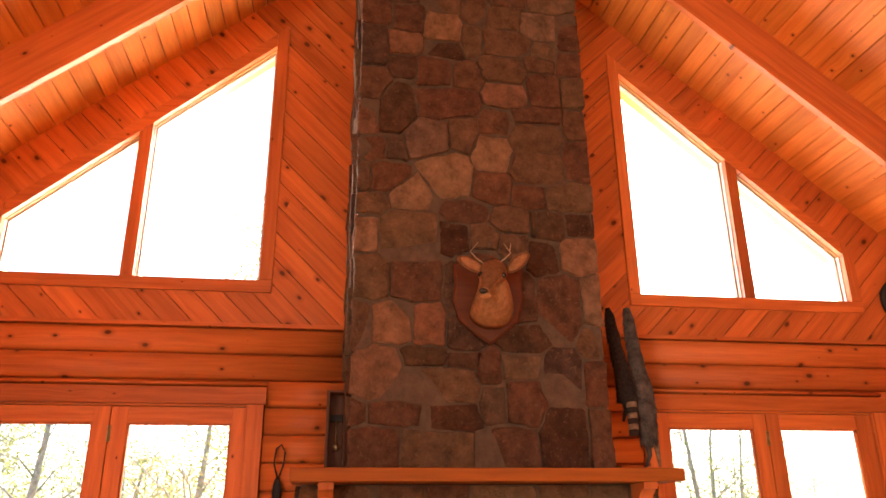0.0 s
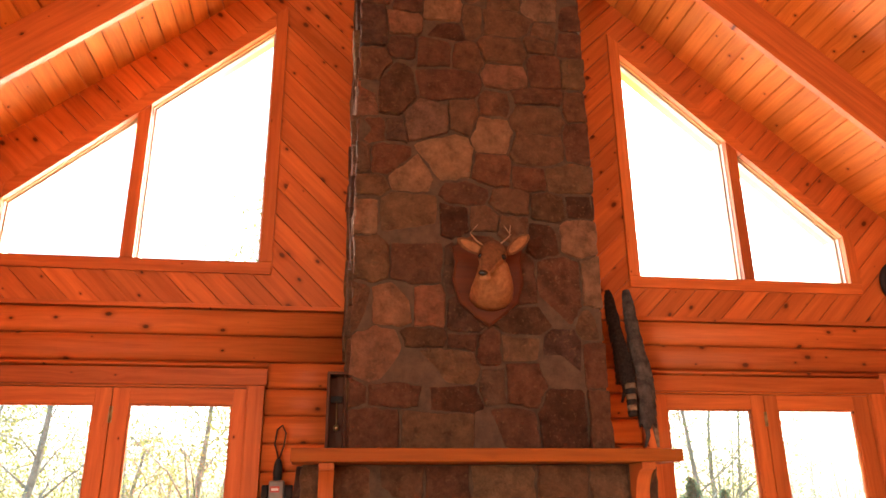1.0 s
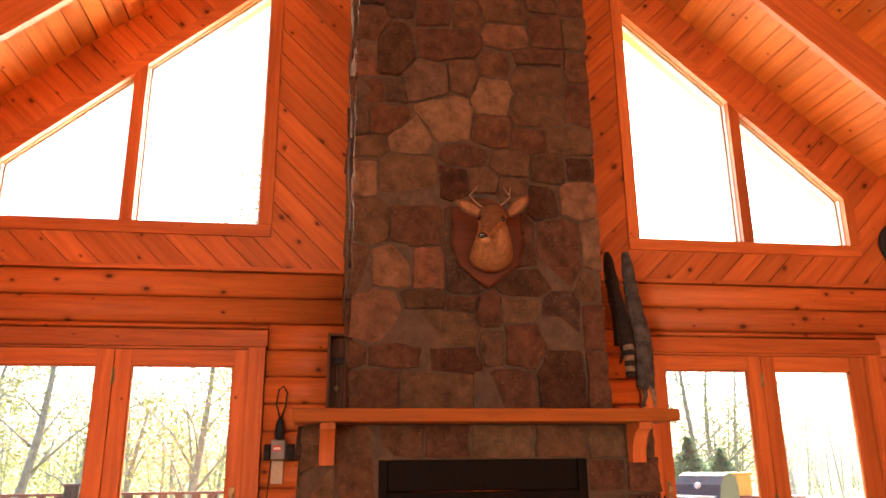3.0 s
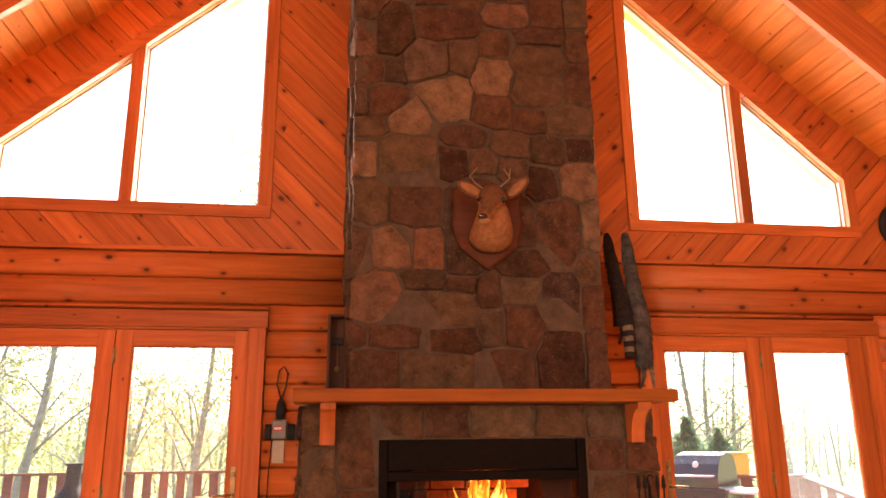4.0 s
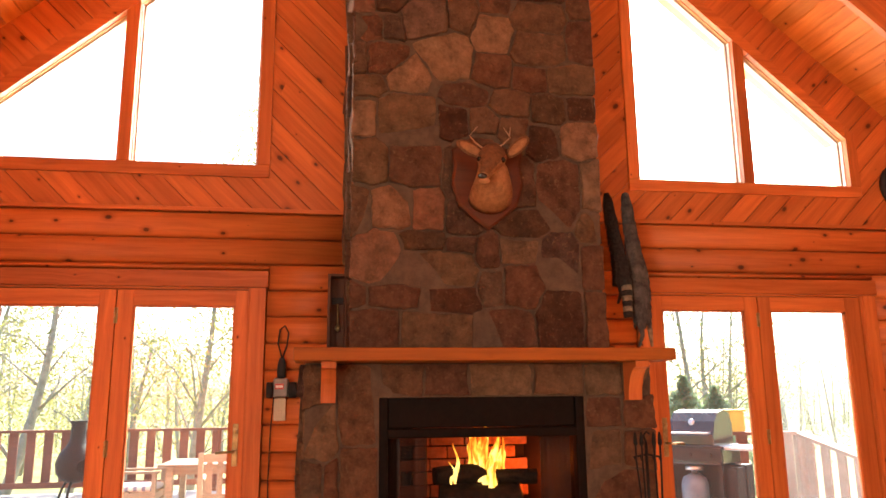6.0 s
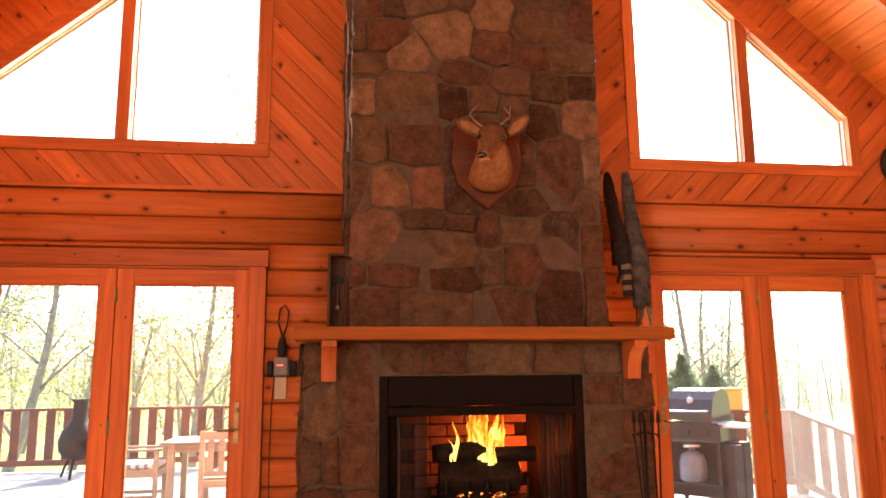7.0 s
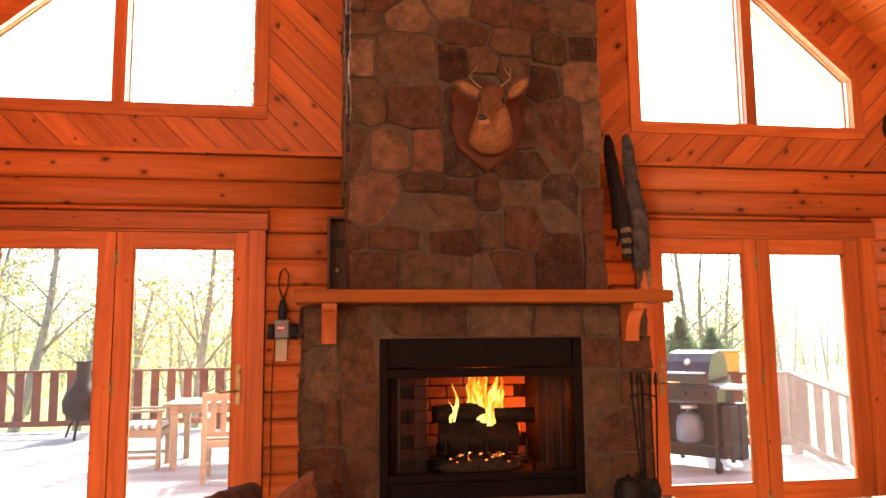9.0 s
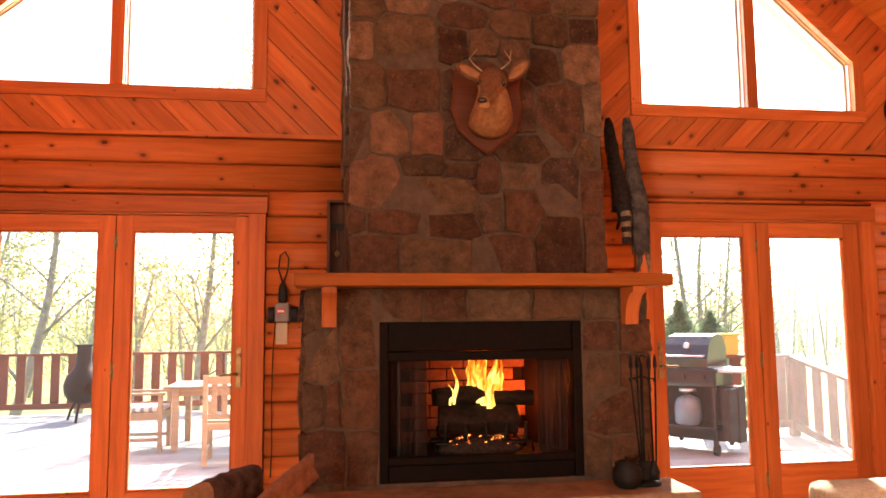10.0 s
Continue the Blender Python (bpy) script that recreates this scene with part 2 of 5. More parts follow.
def tube(bm, pts, r0, r1=None, sides=8):
    """A round bar through the points, tapering from r0 to r1."""
    r1 = r0 if r1 is None else r1
    pts = [Vector(p) for p in pts]
    rings = []
    side = None
    for i, p in enumerate(pts):
        d = (pts[min(i + 1, len(pts) - 1)] - pts[max(i - 1, 0)]).normalized()
        if side is None:
            side = d.orthogonal().normalized()
        side = (side - d * side.dot(d)).normalized()
        up = d.cross(side)
        r = r0 + (r1 - r0) * i / max(1, len(pts) - 1)
        rings.append([bm.verts.new(p + (side * math.cos(a) + up * math.sin(a)) * r) for a in [2 * math.pi * k / sides for k in range(sides)]])
    for a, b in zip(rings, rings[1:]):
        for k in range(sides):
            f = bm.faces.new((a[k], a[(k + 1) % sides], b[(k + 1) % sides], b[k]))
            f.smooth = True
    bm.faces.new(rings[0][::-1])
    bm.faces.new(rings[-1])
    return bm


def lathe(bm, profile, at=(0, 0, 0), sides=20):
    """Turns (radius, height) pairs round the upright axis."""
    rings = [[bm.verts.new((at[0] + r * math.cos(a), at[1] + r * math.sin(a), at[2] + z)) for a in [2 * math.pi * k / sides for k in range(sides)]] for r, z in profile]
    for a, b in zip(rings, rings[1:]):
        for k in range(sides):
            f = bm.faces.new((a[k], a[(k + 1) % sides], b[(k + 1) % sides], b[k]))
            f.smooth = True
    bm.faces.new(rings[0][::-1])
    bm.faces.new(rings[-1])
    return bm


# ---- the room ----
XC = 0.87                      # the middle of the gable
WALL = 5.0                     # inner face of the gable wall
HALF, SLOPE, APEX = 4.53, 0.852, 6.46
LOGTOP = 2.61
XL, XR = XC - HALF, XC + HALF
BACK = -5.0
OPEN_IN, OPEN_OUT, SILL, RAKE, RAKE_SLOPE = 1.366, 3.066, 2.944, 6.035, 0.884
MULL0, MULL1 = 2.19, 2.275
DOOR_IN, DOOR_OUT, DOOR_TOP = 1.372, 3.034, 2.105


def roof_z(dist):
    return APEX - SLOPE * abs(dist)


def rake_z(dist):
    return RAKE - RAKE_SLOPE * abs(dist)


def side(s, pts):
    """Mirrors points given by their distance from the middle to one side (s = -1 left, 1 right)."""
    return [(XC + s * d, z) for d, z in pts]


gable_core = bmesh.new()
for s in (-1, 1):
    Y0, Y1 = WALL + 0.03, WALL + 0.2
    for pts in ([(0, 0), (DOOR_IN, 0), (DOOR_IN, LOGTOP), (0, LOGTOP)],
                [(DOOR_IN, DOOR_TOP), (DOOR_OUT, DOOR_TOP), (DOOR_OUT, LOGTOP), (DOOR_IN, LOGTOP)],
                [(DOOR_OUT, 0), (HALF, 0), (HALF, LOGTOP), (DOOR_OUT, LOGTOP)],
                [(0, LOGTOP), (HALF, LOGTOP), (roof_d := (APEX - SILL) / SLOPE, SILL), (0, SILL)],
                [(0, SILL), (OPEN_IN, SILL), (OPEN_IN, roof_z(OPEN_IN)), (0, APEX)],
                [(OPEN_IN, rake_z(OPEN_IN)), (OPEN_OUT, rake_z(OPEN_OUT)), (OPEN_OUT, roof_z(OPEN_OUT)), (OPEN_IN, roof_z(OPEN_IN))],
                [(OPEN_OUT, SILL), ((APEX - SILL) / SLOPE, SILL), (OPEN_OUT, roof_z(OPEN_OUT))]):
        prism(gable_core, side(s, pts), Y0, Y1)
wall_north = tagged(part("wall_north", gable_core, M_SIDE), "log and pine-board gable wall with tall windows", "wall", kind="structure")


def log_course(z0, z1, d0, d1, s):
    """A half-round log siding course between two distances from the middle."""
    x0, x1 = sorted((XC + s * d0, XC + s * d1))
    bm = bmesh.new()
    h = z1 - z0
    prof = [(0.03, 0.001), (0.004, 0.003), (-0.012, 0.016), (-0.02, h * 0.3), (-0.021, h * 0.65), (-0.013, h - 0.014), (0.004, h - 0.003), (0.03, h - 0.001)]
    a = [bm.verts.new((x0, WALL + y, z0 + z)) for y, z in prof]
    b = [bm.verts.new((x1, WALL + y, z0 + z)) for y, z in prof]
    for i in range(len(prof) - 1):
        f = bm.faces.new((a[i], a[i + 1], b[i + 1], b[i]))
        f.smooth = True
    bm.faces.new(a[::-1])
    bm.faces.new(b)
    bmesh.ops.recalc_face_normals(bm, faces=bm.faces)
    part("log", bm, M_LOG, wall_north)


COURSE = 0.1725
for i in range(15):
    z1 = LOGTOP - i * COURSE
    z0 = max(0.0, z1 - COURSE)
    for s in (-1, 1):
        if z0 > 2.2:
            log_course(z0, z1, 0.7, HALF, s)
        elif z1 > 2.23:
            # this course runs on above the door casing
            log_course(z0, z1, 0.7, DOOR_IN - 0.113, s)
            log_course(DOOR_TOP + 0.109, z1, DOOR_IN - 0.113, DOOR_OUT + 0.113, s)
            log_course(z0, z1, DOOR_OUT + 0.113, HALF, s)
        else:
            log_course(z0, z1, 0.7, DOOR_IN - 0.105, s)
            log_course(z0, z1, DOOR_OUT + 0.105, HALF, s)
for s in (-1, 1):
    x0, x1 = sorted((XC + s * 0.7, XC + s * HALF))
    tagged(part("trim", boxes((x0, x1, WALL - 0.03, WALL + 0.029, LOGTOP + 0.003, LOGTOP + 0.03), bevel=0.004), M_TRIM_X), "narrow pine ledge above the log courses", "trim", kind="structure")


def gable_boards(s):
    """Diagonal tongue-and-groove boards round one pair of gable windows."""
    lo = LOGTOP + 0.03
    w, e = 0.137, 0.085
    regions = [side(s, pts) for pts in (
        [(0.6, lo), (OPEN_IN - e, lo), (OPEN_IN - e, roof_z(OPEN_IN - e)), (0.6, roof_z(0.6))],
        [(OPEN_IN - e, lo), (OPEN_OUT + e, lo), (OPEN_OUT + e, SILL - e), (OPEN_IN - e, SILL - e)],
        [(OPEN_OUT + e, lo), ((APEX - lo) / SLOPE, lo), (OPEN_OUT + e, roof_z(OPEN_OUT + e))],
        [(OPEN_IN - e, rake_z(OPEN_IN - e) + 0.11), (OPEN_OUT + e, rake_z(OPEN_OUT + e) + 0.11), (OPEN_OUT + e, roof_z(OPEN_OUT + e)), (OPEN_IN - e, roof_z(OPEN_IN - e))])]
    k = math.sqrt(0.5)
    nx, nz = -s * k, k                       # across the boards
    for i in range(-60, 80):
        bm, used = bmesh.new(), False
        for reg in regions:
            p = clip(clip(reg, nx, nz, (i + 1) * w - 0.0055), -nx, -nz, -i * w)
            if len(p) > 2:
                area = abs(sum(a[0] * b[1] - b[0] * a[1] for a, b in zip(p, p[1:] + p[:1]))) / 2
                if area > 0.0004:
                    prism(bm, p, WALL, WALL + 0.029)
                    used = True
        if used:
            # a shallow V at the lower edge of each board
            part("board", bm, M_BOARD_L if s < 0 else M_BOARD_R, wall_north)
        else:
            bm.free()


for s in (-1, 1):
    gable_boards(s)


def gable_window(s, number):
    win = thing("window_%d" % number, "tall trapezoid gable window in a pine casing", "window", kind="structure", at=(XC + s * 2.2, WALL, SILL))
    e, f = 0.085, 0.045
    bm = bmesh.new()
    a, b, y0, y1 = OPEN_IN, OPEN_OUT, WALL - 0.022, WALL + 0.029
    prism(bm, side(s, [(a - e, SILL - e), (b + e, SILL - e), (b + e, SILL), (a - e, SILL)]), y0, y1, 0.004)
    part("sill_casing", bm, M_TRIM_X, win)
    for d0, d1 in ((a - e, a), (b, b + e)):
        bm = bmesh.new()
        prism(bm, side(s, [(d0, SILL + 0.001), (d1, SILL + 0.001), (d1, rake_z(d1) + 0.11), (d0, rake_z(d0) + 0.11)]), y0, y1, 0.004)
        part("side_casing", bm, M_TRIM_Z, win)
    bm = bmesh.new()
    prism(bm, side(s, [(a + 0.001, rake_z(a)), (b - 0.001, rake_z(b)), (b - 0.001, rake_z(b) + 0.11), (a + 0.001, rake_z(a) + 0.11)]), y0, y1, 0.004)
    part("rake_casing", bm, M_TRIM_X, win)
    bm = bmesh.new()
    prism(bm, side(s, [(MULL0, SILL + 0.001), (MULL1, SILL + 0.001), (MULL1, rake_z(MULL1) - 0.001), (MULL0, rake_z(MULL0) - 0.001)]), y0 + 0.004, WALL + 0.2, 0.004)
    part("mullion", bm, M_TRIM_Z, win)
    for d0, d1 in ((a, MULL0), (MULL1, b)):
        # the lining of the opening, then the sash and its pane
        t = 0.006
        bm = bmesh.new()
        for q in ([(d0, SILL), (d1, SILL), (d1, SILL + t), (d0, SILL + t)],
                  [(d0, SILL + t), (d0 + t, SILL + t), (d0 + t, rake_z(d0 + t) - t), (d0, rake_z(d0) - t)],
                  [(d1 - t, SILL + t), (d1, SILL + t), (d1, rake_z(d1) - t), (d1 - t, rake_z(d1 - t) - t)],
                  [(d0, rake_z(d0) - t), (d1, rake_z(d1) - t), (d1, rake_z(d1)), (d0, rake_z(d0))]):
            if q[0][1] > SILL + 0.1:
                rake = bmesh.new()
                prism(rake, side(s, q), WALL + 0.031, WALL + 0.21)
                part("rake_lining", rake, M_REVEAL, win, "pale wooden reveal")
            else:
                prism(bm, side(s, q), WALL + 0.031, WALL + 0.21)
        part("lining", bm, M_LINING, win, "whitened reveal")
        g0, g1, zb, k = d0 + t, d1 - t, SILL + t, 0.013
        top = lambda d: rake_z(d) - t
        bm = bmesh.new()
        for q in ([(g0, zb), (g1, zb), (g1, zb + k), (g0, zb + k)],
                  [(g0, zb + k), (g0 + k, zb + k), (g0 + k, top(g0 + k) - k), (g0, top(g0) - k)],
                  [(g1 - k, zb + k), (g1, zb + k), (g1, max(zb + k, top(g1) - k)), (g1 - k, top(g1 - k) - k)],
                  [(g0, top(g0) - k), (g1, top(g1) - k), (g1, top(g1)), (g0, top(g0))]):
            prism(bm, side(s, q), WALL + 0.06, WALL + 0.11, 0.003)
        sash = part("sash", bm, M_SASH, win, "tan painted sash")
        bm = bmesh.new()
        prism(bm, side(s, [(g0 + k, zb + k), (g1 - k, zb + k), (g1 - k, top(g1 - k) - k), (g0 + k, top(g0 + k) - k)]), WALL + 0.082, WALL + 0.088)
        pane = part("pane", bm, M_GLASS, sash)
        pane.visible_shadow = False
    return win


# side and sill reveals whitened so they blow out like sunlit ones
M_LINING = rough_material("whitened_reveal", (0.74, 0.68, 0.60), (0.84, 0.79, 0.72), 6, rough=0.4, bump=0.05)
M_SASH = rough_material("sash_paint", (0.30, 0.18, 0.12), (0.40, 0.26, 0.18), 6, rough=0.5, bump=0.05)
for s, number in ((-1, 1), (1, 2)):
    gable_window(s, number)


def french_door(s, number):
    """A pair of glazed leaves; the one by the chimney has the handle."""
    door = thing("door_%d" % number, "pair of glazed pine French doors, closed, in a pine casing", "door", kind="structure", at=(XC + s * 2.23, WALL, 0))
    def bx(d0, d1, y0, y1, z0, z1, bevel=0.004):
        x0, x1 = sorted((XC + s * d0, XC + s * d1))
        return boxes((x0, x1, y0, y1, z0, z1), bevel=bevel)
    c = 0.10
    part("side_casing", bx(DOOR_IN - c, DOOR_IN, WALL - 0.045, WALL + 0.03, 0.0, DOOR_TOP - 0.001), M_TRIM_Z, door)
    part("side_casing", bx(DOOR_OUT, DOOR_OUT + c, WALL - 0.045, WALL + 0.03, 0.0, DOOR_TOP - 0.001), M_TRIM_Z, door)
    part("head_casing", bx(DOOR_IN - c - 0.012, DOOR_OUT + c + 0.012, WALL - 0.052, WALL + 0.03, DOOR_TOP, DOOR_TOP + 0.108), M_TRIM_X, door)
    part("jamb", bx(DOOR_IN, DOOR_IN + 0.012, WALL - 0.03, WALL + 0.2, 0.0, DOOR_TOP, 0.002), M_TRIM_Z, door)
    part("jamb", bx(DOOR_OUT - 0.012, DOOR_OUT, WALL - 0.03, WALL + 0.2, 0.0, DOOR_TOP, 0.002), M_TRIM_Z, door)
    part("head_jamb", bx(DOOR_IN + 0.013, DOOR_OUT - 0.013, WALL - 0.03, WALL + 0.2, DOOR_TOP - 0.014, DOOR_TOP - 0.001, 0.002), M_TRIM_X, door)
    part("threshold", bx(DOOR_IN, DOOR_OUT, WALL - 0.02, WALL + 0.26, 0.0, 0.025, 0.004), M_BRASS, door)
    mid = (DOOR_IN + DOOR_OUT) / 2
    for d0, d1 in ((DOOR_IN + 0.014, mid - 0.003), (mid + 0.003, DOOR_OUT - 0.014)):
        y0, y1, zt = WALL - 0.012, WALL + 0.033, DOOR_TOP - 0.017
        s0, s1, zb0, zb1, ztop = (0.082, 0.1, 0.028, 0.36, zt - 0.1) if d0 < mid - 0.1 else (0.098, 0.118, 0.028, 0.36, zt - 0.1)
        part_leaf = bmesh.new()
        for r in ((d0, d0 + s0, zb0, zt), (d1 - s1, d1, zb0, zt)):
            x0, x1 = sorted((XC + s * r[0], XC + s * r[1]))
            box(part_leaf, x0, x1, y0, y1, r[2], r[3], bevel=0.003)
        leaf = part("leaf", part_leaf, M_TRIM_Z, door)
        for r in ((d0 + s0, d1 - s1, zb0, zb1), (d0 + s0, d1 - s1, ztop, zt)):
            x0, x1 = sorted((XC + s * r[0], XC + s * r[1]))
            part("cross_rail", boxes((x0, x1, y0 + 0.001, y1 - 0.001, r[2], r[3]), bevel=0.002), M_TRIM_X, leaf)
        if d0 < mid - 0.1:
            part("astragal", bx(mid - 0.02, mid + 0.02, y1 + 0.001, y1 + 0.014, zb0, zt, 0.002), M_TRIM_Z, leaf)
        bead = bmesh.new()
        for r in ((d0 + s0, d0 + s0 + 0.012, zb1, ztop), (d1 - s1 - 0.012, d1 - s1, zb1, ztop), (d0 + s0 + 0.012, d1 - s1 - 0.012, zb1, zb1 + 0.012), (d0 + s0 + 0.012, d1 - s1 - 0.012, ztop - 0.012, ztop)):
            x0, x1 = sorted((XC + s * r[0], XC + s * r[1]))
            box(bead, x0, x1, y0 + 0.008, y1 - 0.008, r[2], r[3], bevel=0.002)
        part("bead", bead, M_TRIM_Z, leaf)
        x0, x1 = sorted((XC + s * (d0 + s0 + 0.004), XC + s * (d1 - s1 - 0.004)))
        pane = part("pane", boxes((x0, x1, y0 + 0.02, y0 + 0.026, zb1 + 0.004, ztop - 0.004)), M_DOOR_GLASS[0 if s < 0 else 2 if x1 > 3.2 else 1], leaf)
        pane.visible_shadow = False
        if d0 < mid - 0.1:
            hx = XC + s * (d0 + 0.045)
            bm = boxes((hx - 0.018, hx + 0.018, y0 - 0.008, y0 - 0.001, 0.98, 1.24), bevel=0.003)
            box(bm, hx - 0.012, hx + 0.012, y0 - 0.028, y0 - 0.008, 1.18, 1.205, bevel=0.004)
            tube(bm, [(hx, y0 - 0.008, 1.07), (hx, y0 - 0.05, 1.07)], 0.011, sides=10)
            tube(bm, [(hx, y0 - 0.05, 1.07), (hx + s * 0.05, y0 - 0.055, 1.07), (hx + s * 0.11, y0 - 0.05, 1.065)], 0.009, sides=8)
            part("handle", bm, M_BRASS, leaf, "aged brass lever handle")
            for hz in (0.22, 1.05, 1.87):
                hx2 = XC + s * d1
                bm = boxes((hx2 - 0.012, hx2 + 0.012, y0 - 0.006, y0 + 0.004, hz, hz + 0.1), bevel=0.002)
                tube(bm, [(hx2, y0 - 0.008, hz), (hx2, y0 - 0.008, hz + 0.1)], 0.007, sides=8)
                part("hinge", bm, M_BRASS, leaf)
    return door


for s, number in ((-1, 1), (1, 2)):
    french_door(s, number)

# ceiling boards run from the gable to the far wall, in one mesh
bm = bmesh.new()
ca = 1 / math.hypot(1, SLOPE)
W = 0.129
for s in (-1, 1):
    n = int(HALF / ca / W) + 2
    for i in range(n):
        d0, d1 = i * W * ca, ((i + 1) * W - 0.006) * ca
        dm0, dm1 = d0 + 0.002, d1 - 0.002
        pr = [(d0, roof_z(d0) + 0.022), (dm0, roof_z(dm0)), (dm1, roof_z(dm1)), (d1, roof_z(d1) + 0.022)]
        a = [bm.verts.new((XC + s * d, WALL + 0.03, z)) for d, z in pr]
        b = [bm.verts.new((XC + s * d, BACK, z)) for d, z in pr]
        for k in range(3):
            q = (a[k], a[k + 1], b[k + 1], b[k])
            bm.faces.new(q if s > 0 else q[::-1])
ceiling = tagged(part("ceiling", bm, M_CEIL), "cathedral ceiling of varnished knotty pine boards", "ceiling", kind="structure")
bm = bmesh.new()
for s in (-1, 1):
    pr = side(s, [(0, APEX + 0.024), (HALF + 0.5, roof_z(HALF + 0.5) + 0.024), (HALF + 0.5, roof_z(HALF + 0.5) + 0.3), (0, APEX + 0.3)])
    prism(bm, pr, BACK - 0.2, WALL + 0.45)
tagged(part("roof", bm, M_FELT), "roof slab above the ceiling boards", "roof", kind="structure")

# rafters follow the slope
for y in (4.08, 1.95, -0.2, -2.4):
    for s in (-1, 1):
        bm = bmesh.new()
        drop = 0.382
        prism(bm, side(s, [(0, APEX - 0.002), (HALF, roof_z(HALF) - 0.002), (HALF, roof_z(HALF) - drop), (0, APEX - drop)]), y, y + 0.045, 0.003)
        tagged(part("rafter", bm, M_BEAM_L if s < 0 else M_BEAM_R), "heavy pine rafter under the sloping ceiling", "rafter", "rafters", "structure")

# the rest of the shell
bm = boxes((XL, XR, BACK, WALL + 0.03, -0.3, 0.0))
tagged(part("floor", bm, M_FLOOR), "polished wooden floor", "floor", kind="structure")
# side windows added out of view; their lamps fill the room from behind
for name, number, x0, x1, y0, y1, watts in (("wall_west", 5, XL - 0.2, XL, -4.8, -2.6, WEST_FILL), ("wall_east", 6, XR, XR + 0.2, -4.8, -2.6, EAST_FILL)):
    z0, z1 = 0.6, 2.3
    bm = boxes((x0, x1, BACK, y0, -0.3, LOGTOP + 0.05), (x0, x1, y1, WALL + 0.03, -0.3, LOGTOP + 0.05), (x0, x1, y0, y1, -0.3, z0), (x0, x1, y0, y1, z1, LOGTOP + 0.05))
    tagged(part(name, bm, M_SIDE), "plain pine side wall with an added unseen window", "wall", kind="structure")
    win = thing("window_%d" % number, "added unseen wide window in a pine frame", "window", kind="structure", at=(x0, (y0 + y1) / 2, z0))
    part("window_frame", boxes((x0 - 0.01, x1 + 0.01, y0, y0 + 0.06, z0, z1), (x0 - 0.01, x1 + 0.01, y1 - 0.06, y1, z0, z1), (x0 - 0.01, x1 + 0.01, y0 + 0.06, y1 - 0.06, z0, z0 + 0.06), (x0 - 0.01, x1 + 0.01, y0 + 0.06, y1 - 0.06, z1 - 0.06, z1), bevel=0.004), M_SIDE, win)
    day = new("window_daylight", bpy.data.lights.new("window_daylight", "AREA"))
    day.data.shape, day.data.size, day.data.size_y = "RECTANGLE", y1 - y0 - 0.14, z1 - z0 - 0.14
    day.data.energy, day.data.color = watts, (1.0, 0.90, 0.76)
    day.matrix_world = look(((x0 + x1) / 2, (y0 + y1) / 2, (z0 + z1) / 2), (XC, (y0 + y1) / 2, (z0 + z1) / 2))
# daylight thrown up from the bright deck through the gable windows
for s in (-1, 1):
    day = new("gable_daylight", bpy.data.lights.new("gable_daylight", "AREA"))
    day.data.shape, day.data.size, day.data.size_y = "RECTANGLE", 1.75, 1.9
    day.data.energy, day.data.color = GABLE_WEST if s < 0 else GABLE_EAST, (1.0, 0.93, 0.80)
    day.matrix_world = look((XC + s * 2.2, WALL + 0.62, 3.55), (XC + s * 2.2, WALL - 2.0, 4.75))

# the far gable, with unseen windows and lamps added for fill light
bm = bmesh.new()
S0, S1, SZ0, SZ1 = 0.5, 1.97, 2.95, 4.45
prism(bm, [(XL - 0.2, -0.3), (XR + 0.2, -0.3), (XR + 0.2, LOGTOP), (XL - 0.2, LOGTOP)], BACK - 0.2, BACK)
for s in (-1, 1):
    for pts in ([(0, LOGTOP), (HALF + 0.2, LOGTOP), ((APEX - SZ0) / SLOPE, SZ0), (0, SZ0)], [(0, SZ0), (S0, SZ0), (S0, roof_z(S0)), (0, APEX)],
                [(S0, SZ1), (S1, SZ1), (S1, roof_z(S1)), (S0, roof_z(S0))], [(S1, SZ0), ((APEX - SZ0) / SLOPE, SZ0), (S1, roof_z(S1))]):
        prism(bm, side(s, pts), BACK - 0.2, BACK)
tagged(part("wall_south", bm, M_LOG), "plain pine gable wall with two added unseen windows", "wall", kind="structure")
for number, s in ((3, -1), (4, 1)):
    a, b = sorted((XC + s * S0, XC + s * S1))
    win = thing("window_%d" % number, "added unseen high window in a pine frame", "window", kind="structure", at=((a + b) / 2, BACK, SZ0))
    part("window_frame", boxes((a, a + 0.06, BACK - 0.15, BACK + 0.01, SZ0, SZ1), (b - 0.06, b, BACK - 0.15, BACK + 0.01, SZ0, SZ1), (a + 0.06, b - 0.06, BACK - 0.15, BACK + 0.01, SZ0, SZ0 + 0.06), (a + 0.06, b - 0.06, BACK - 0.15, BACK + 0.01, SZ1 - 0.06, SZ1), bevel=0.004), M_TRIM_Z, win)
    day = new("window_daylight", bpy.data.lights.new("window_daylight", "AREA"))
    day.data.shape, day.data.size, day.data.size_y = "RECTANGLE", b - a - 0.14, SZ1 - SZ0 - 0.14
    day.data.energy, day.data.color = SOUTH_FILL, (1.0, 0.88, 0.72)
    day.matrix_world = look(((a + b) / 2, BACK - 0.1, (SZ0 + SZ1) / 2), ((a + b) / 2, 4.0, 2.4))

# ---- the chimney and fireplace ----
CH0, CH1, CHY = 0.11, 1.63, 4.2
LO0, LO1, LOY = -0.133, 1.873, 4.17
FB0, FB1, FBZ0, FBZ1 = 0.286, 1.452, 0.51, 1.39

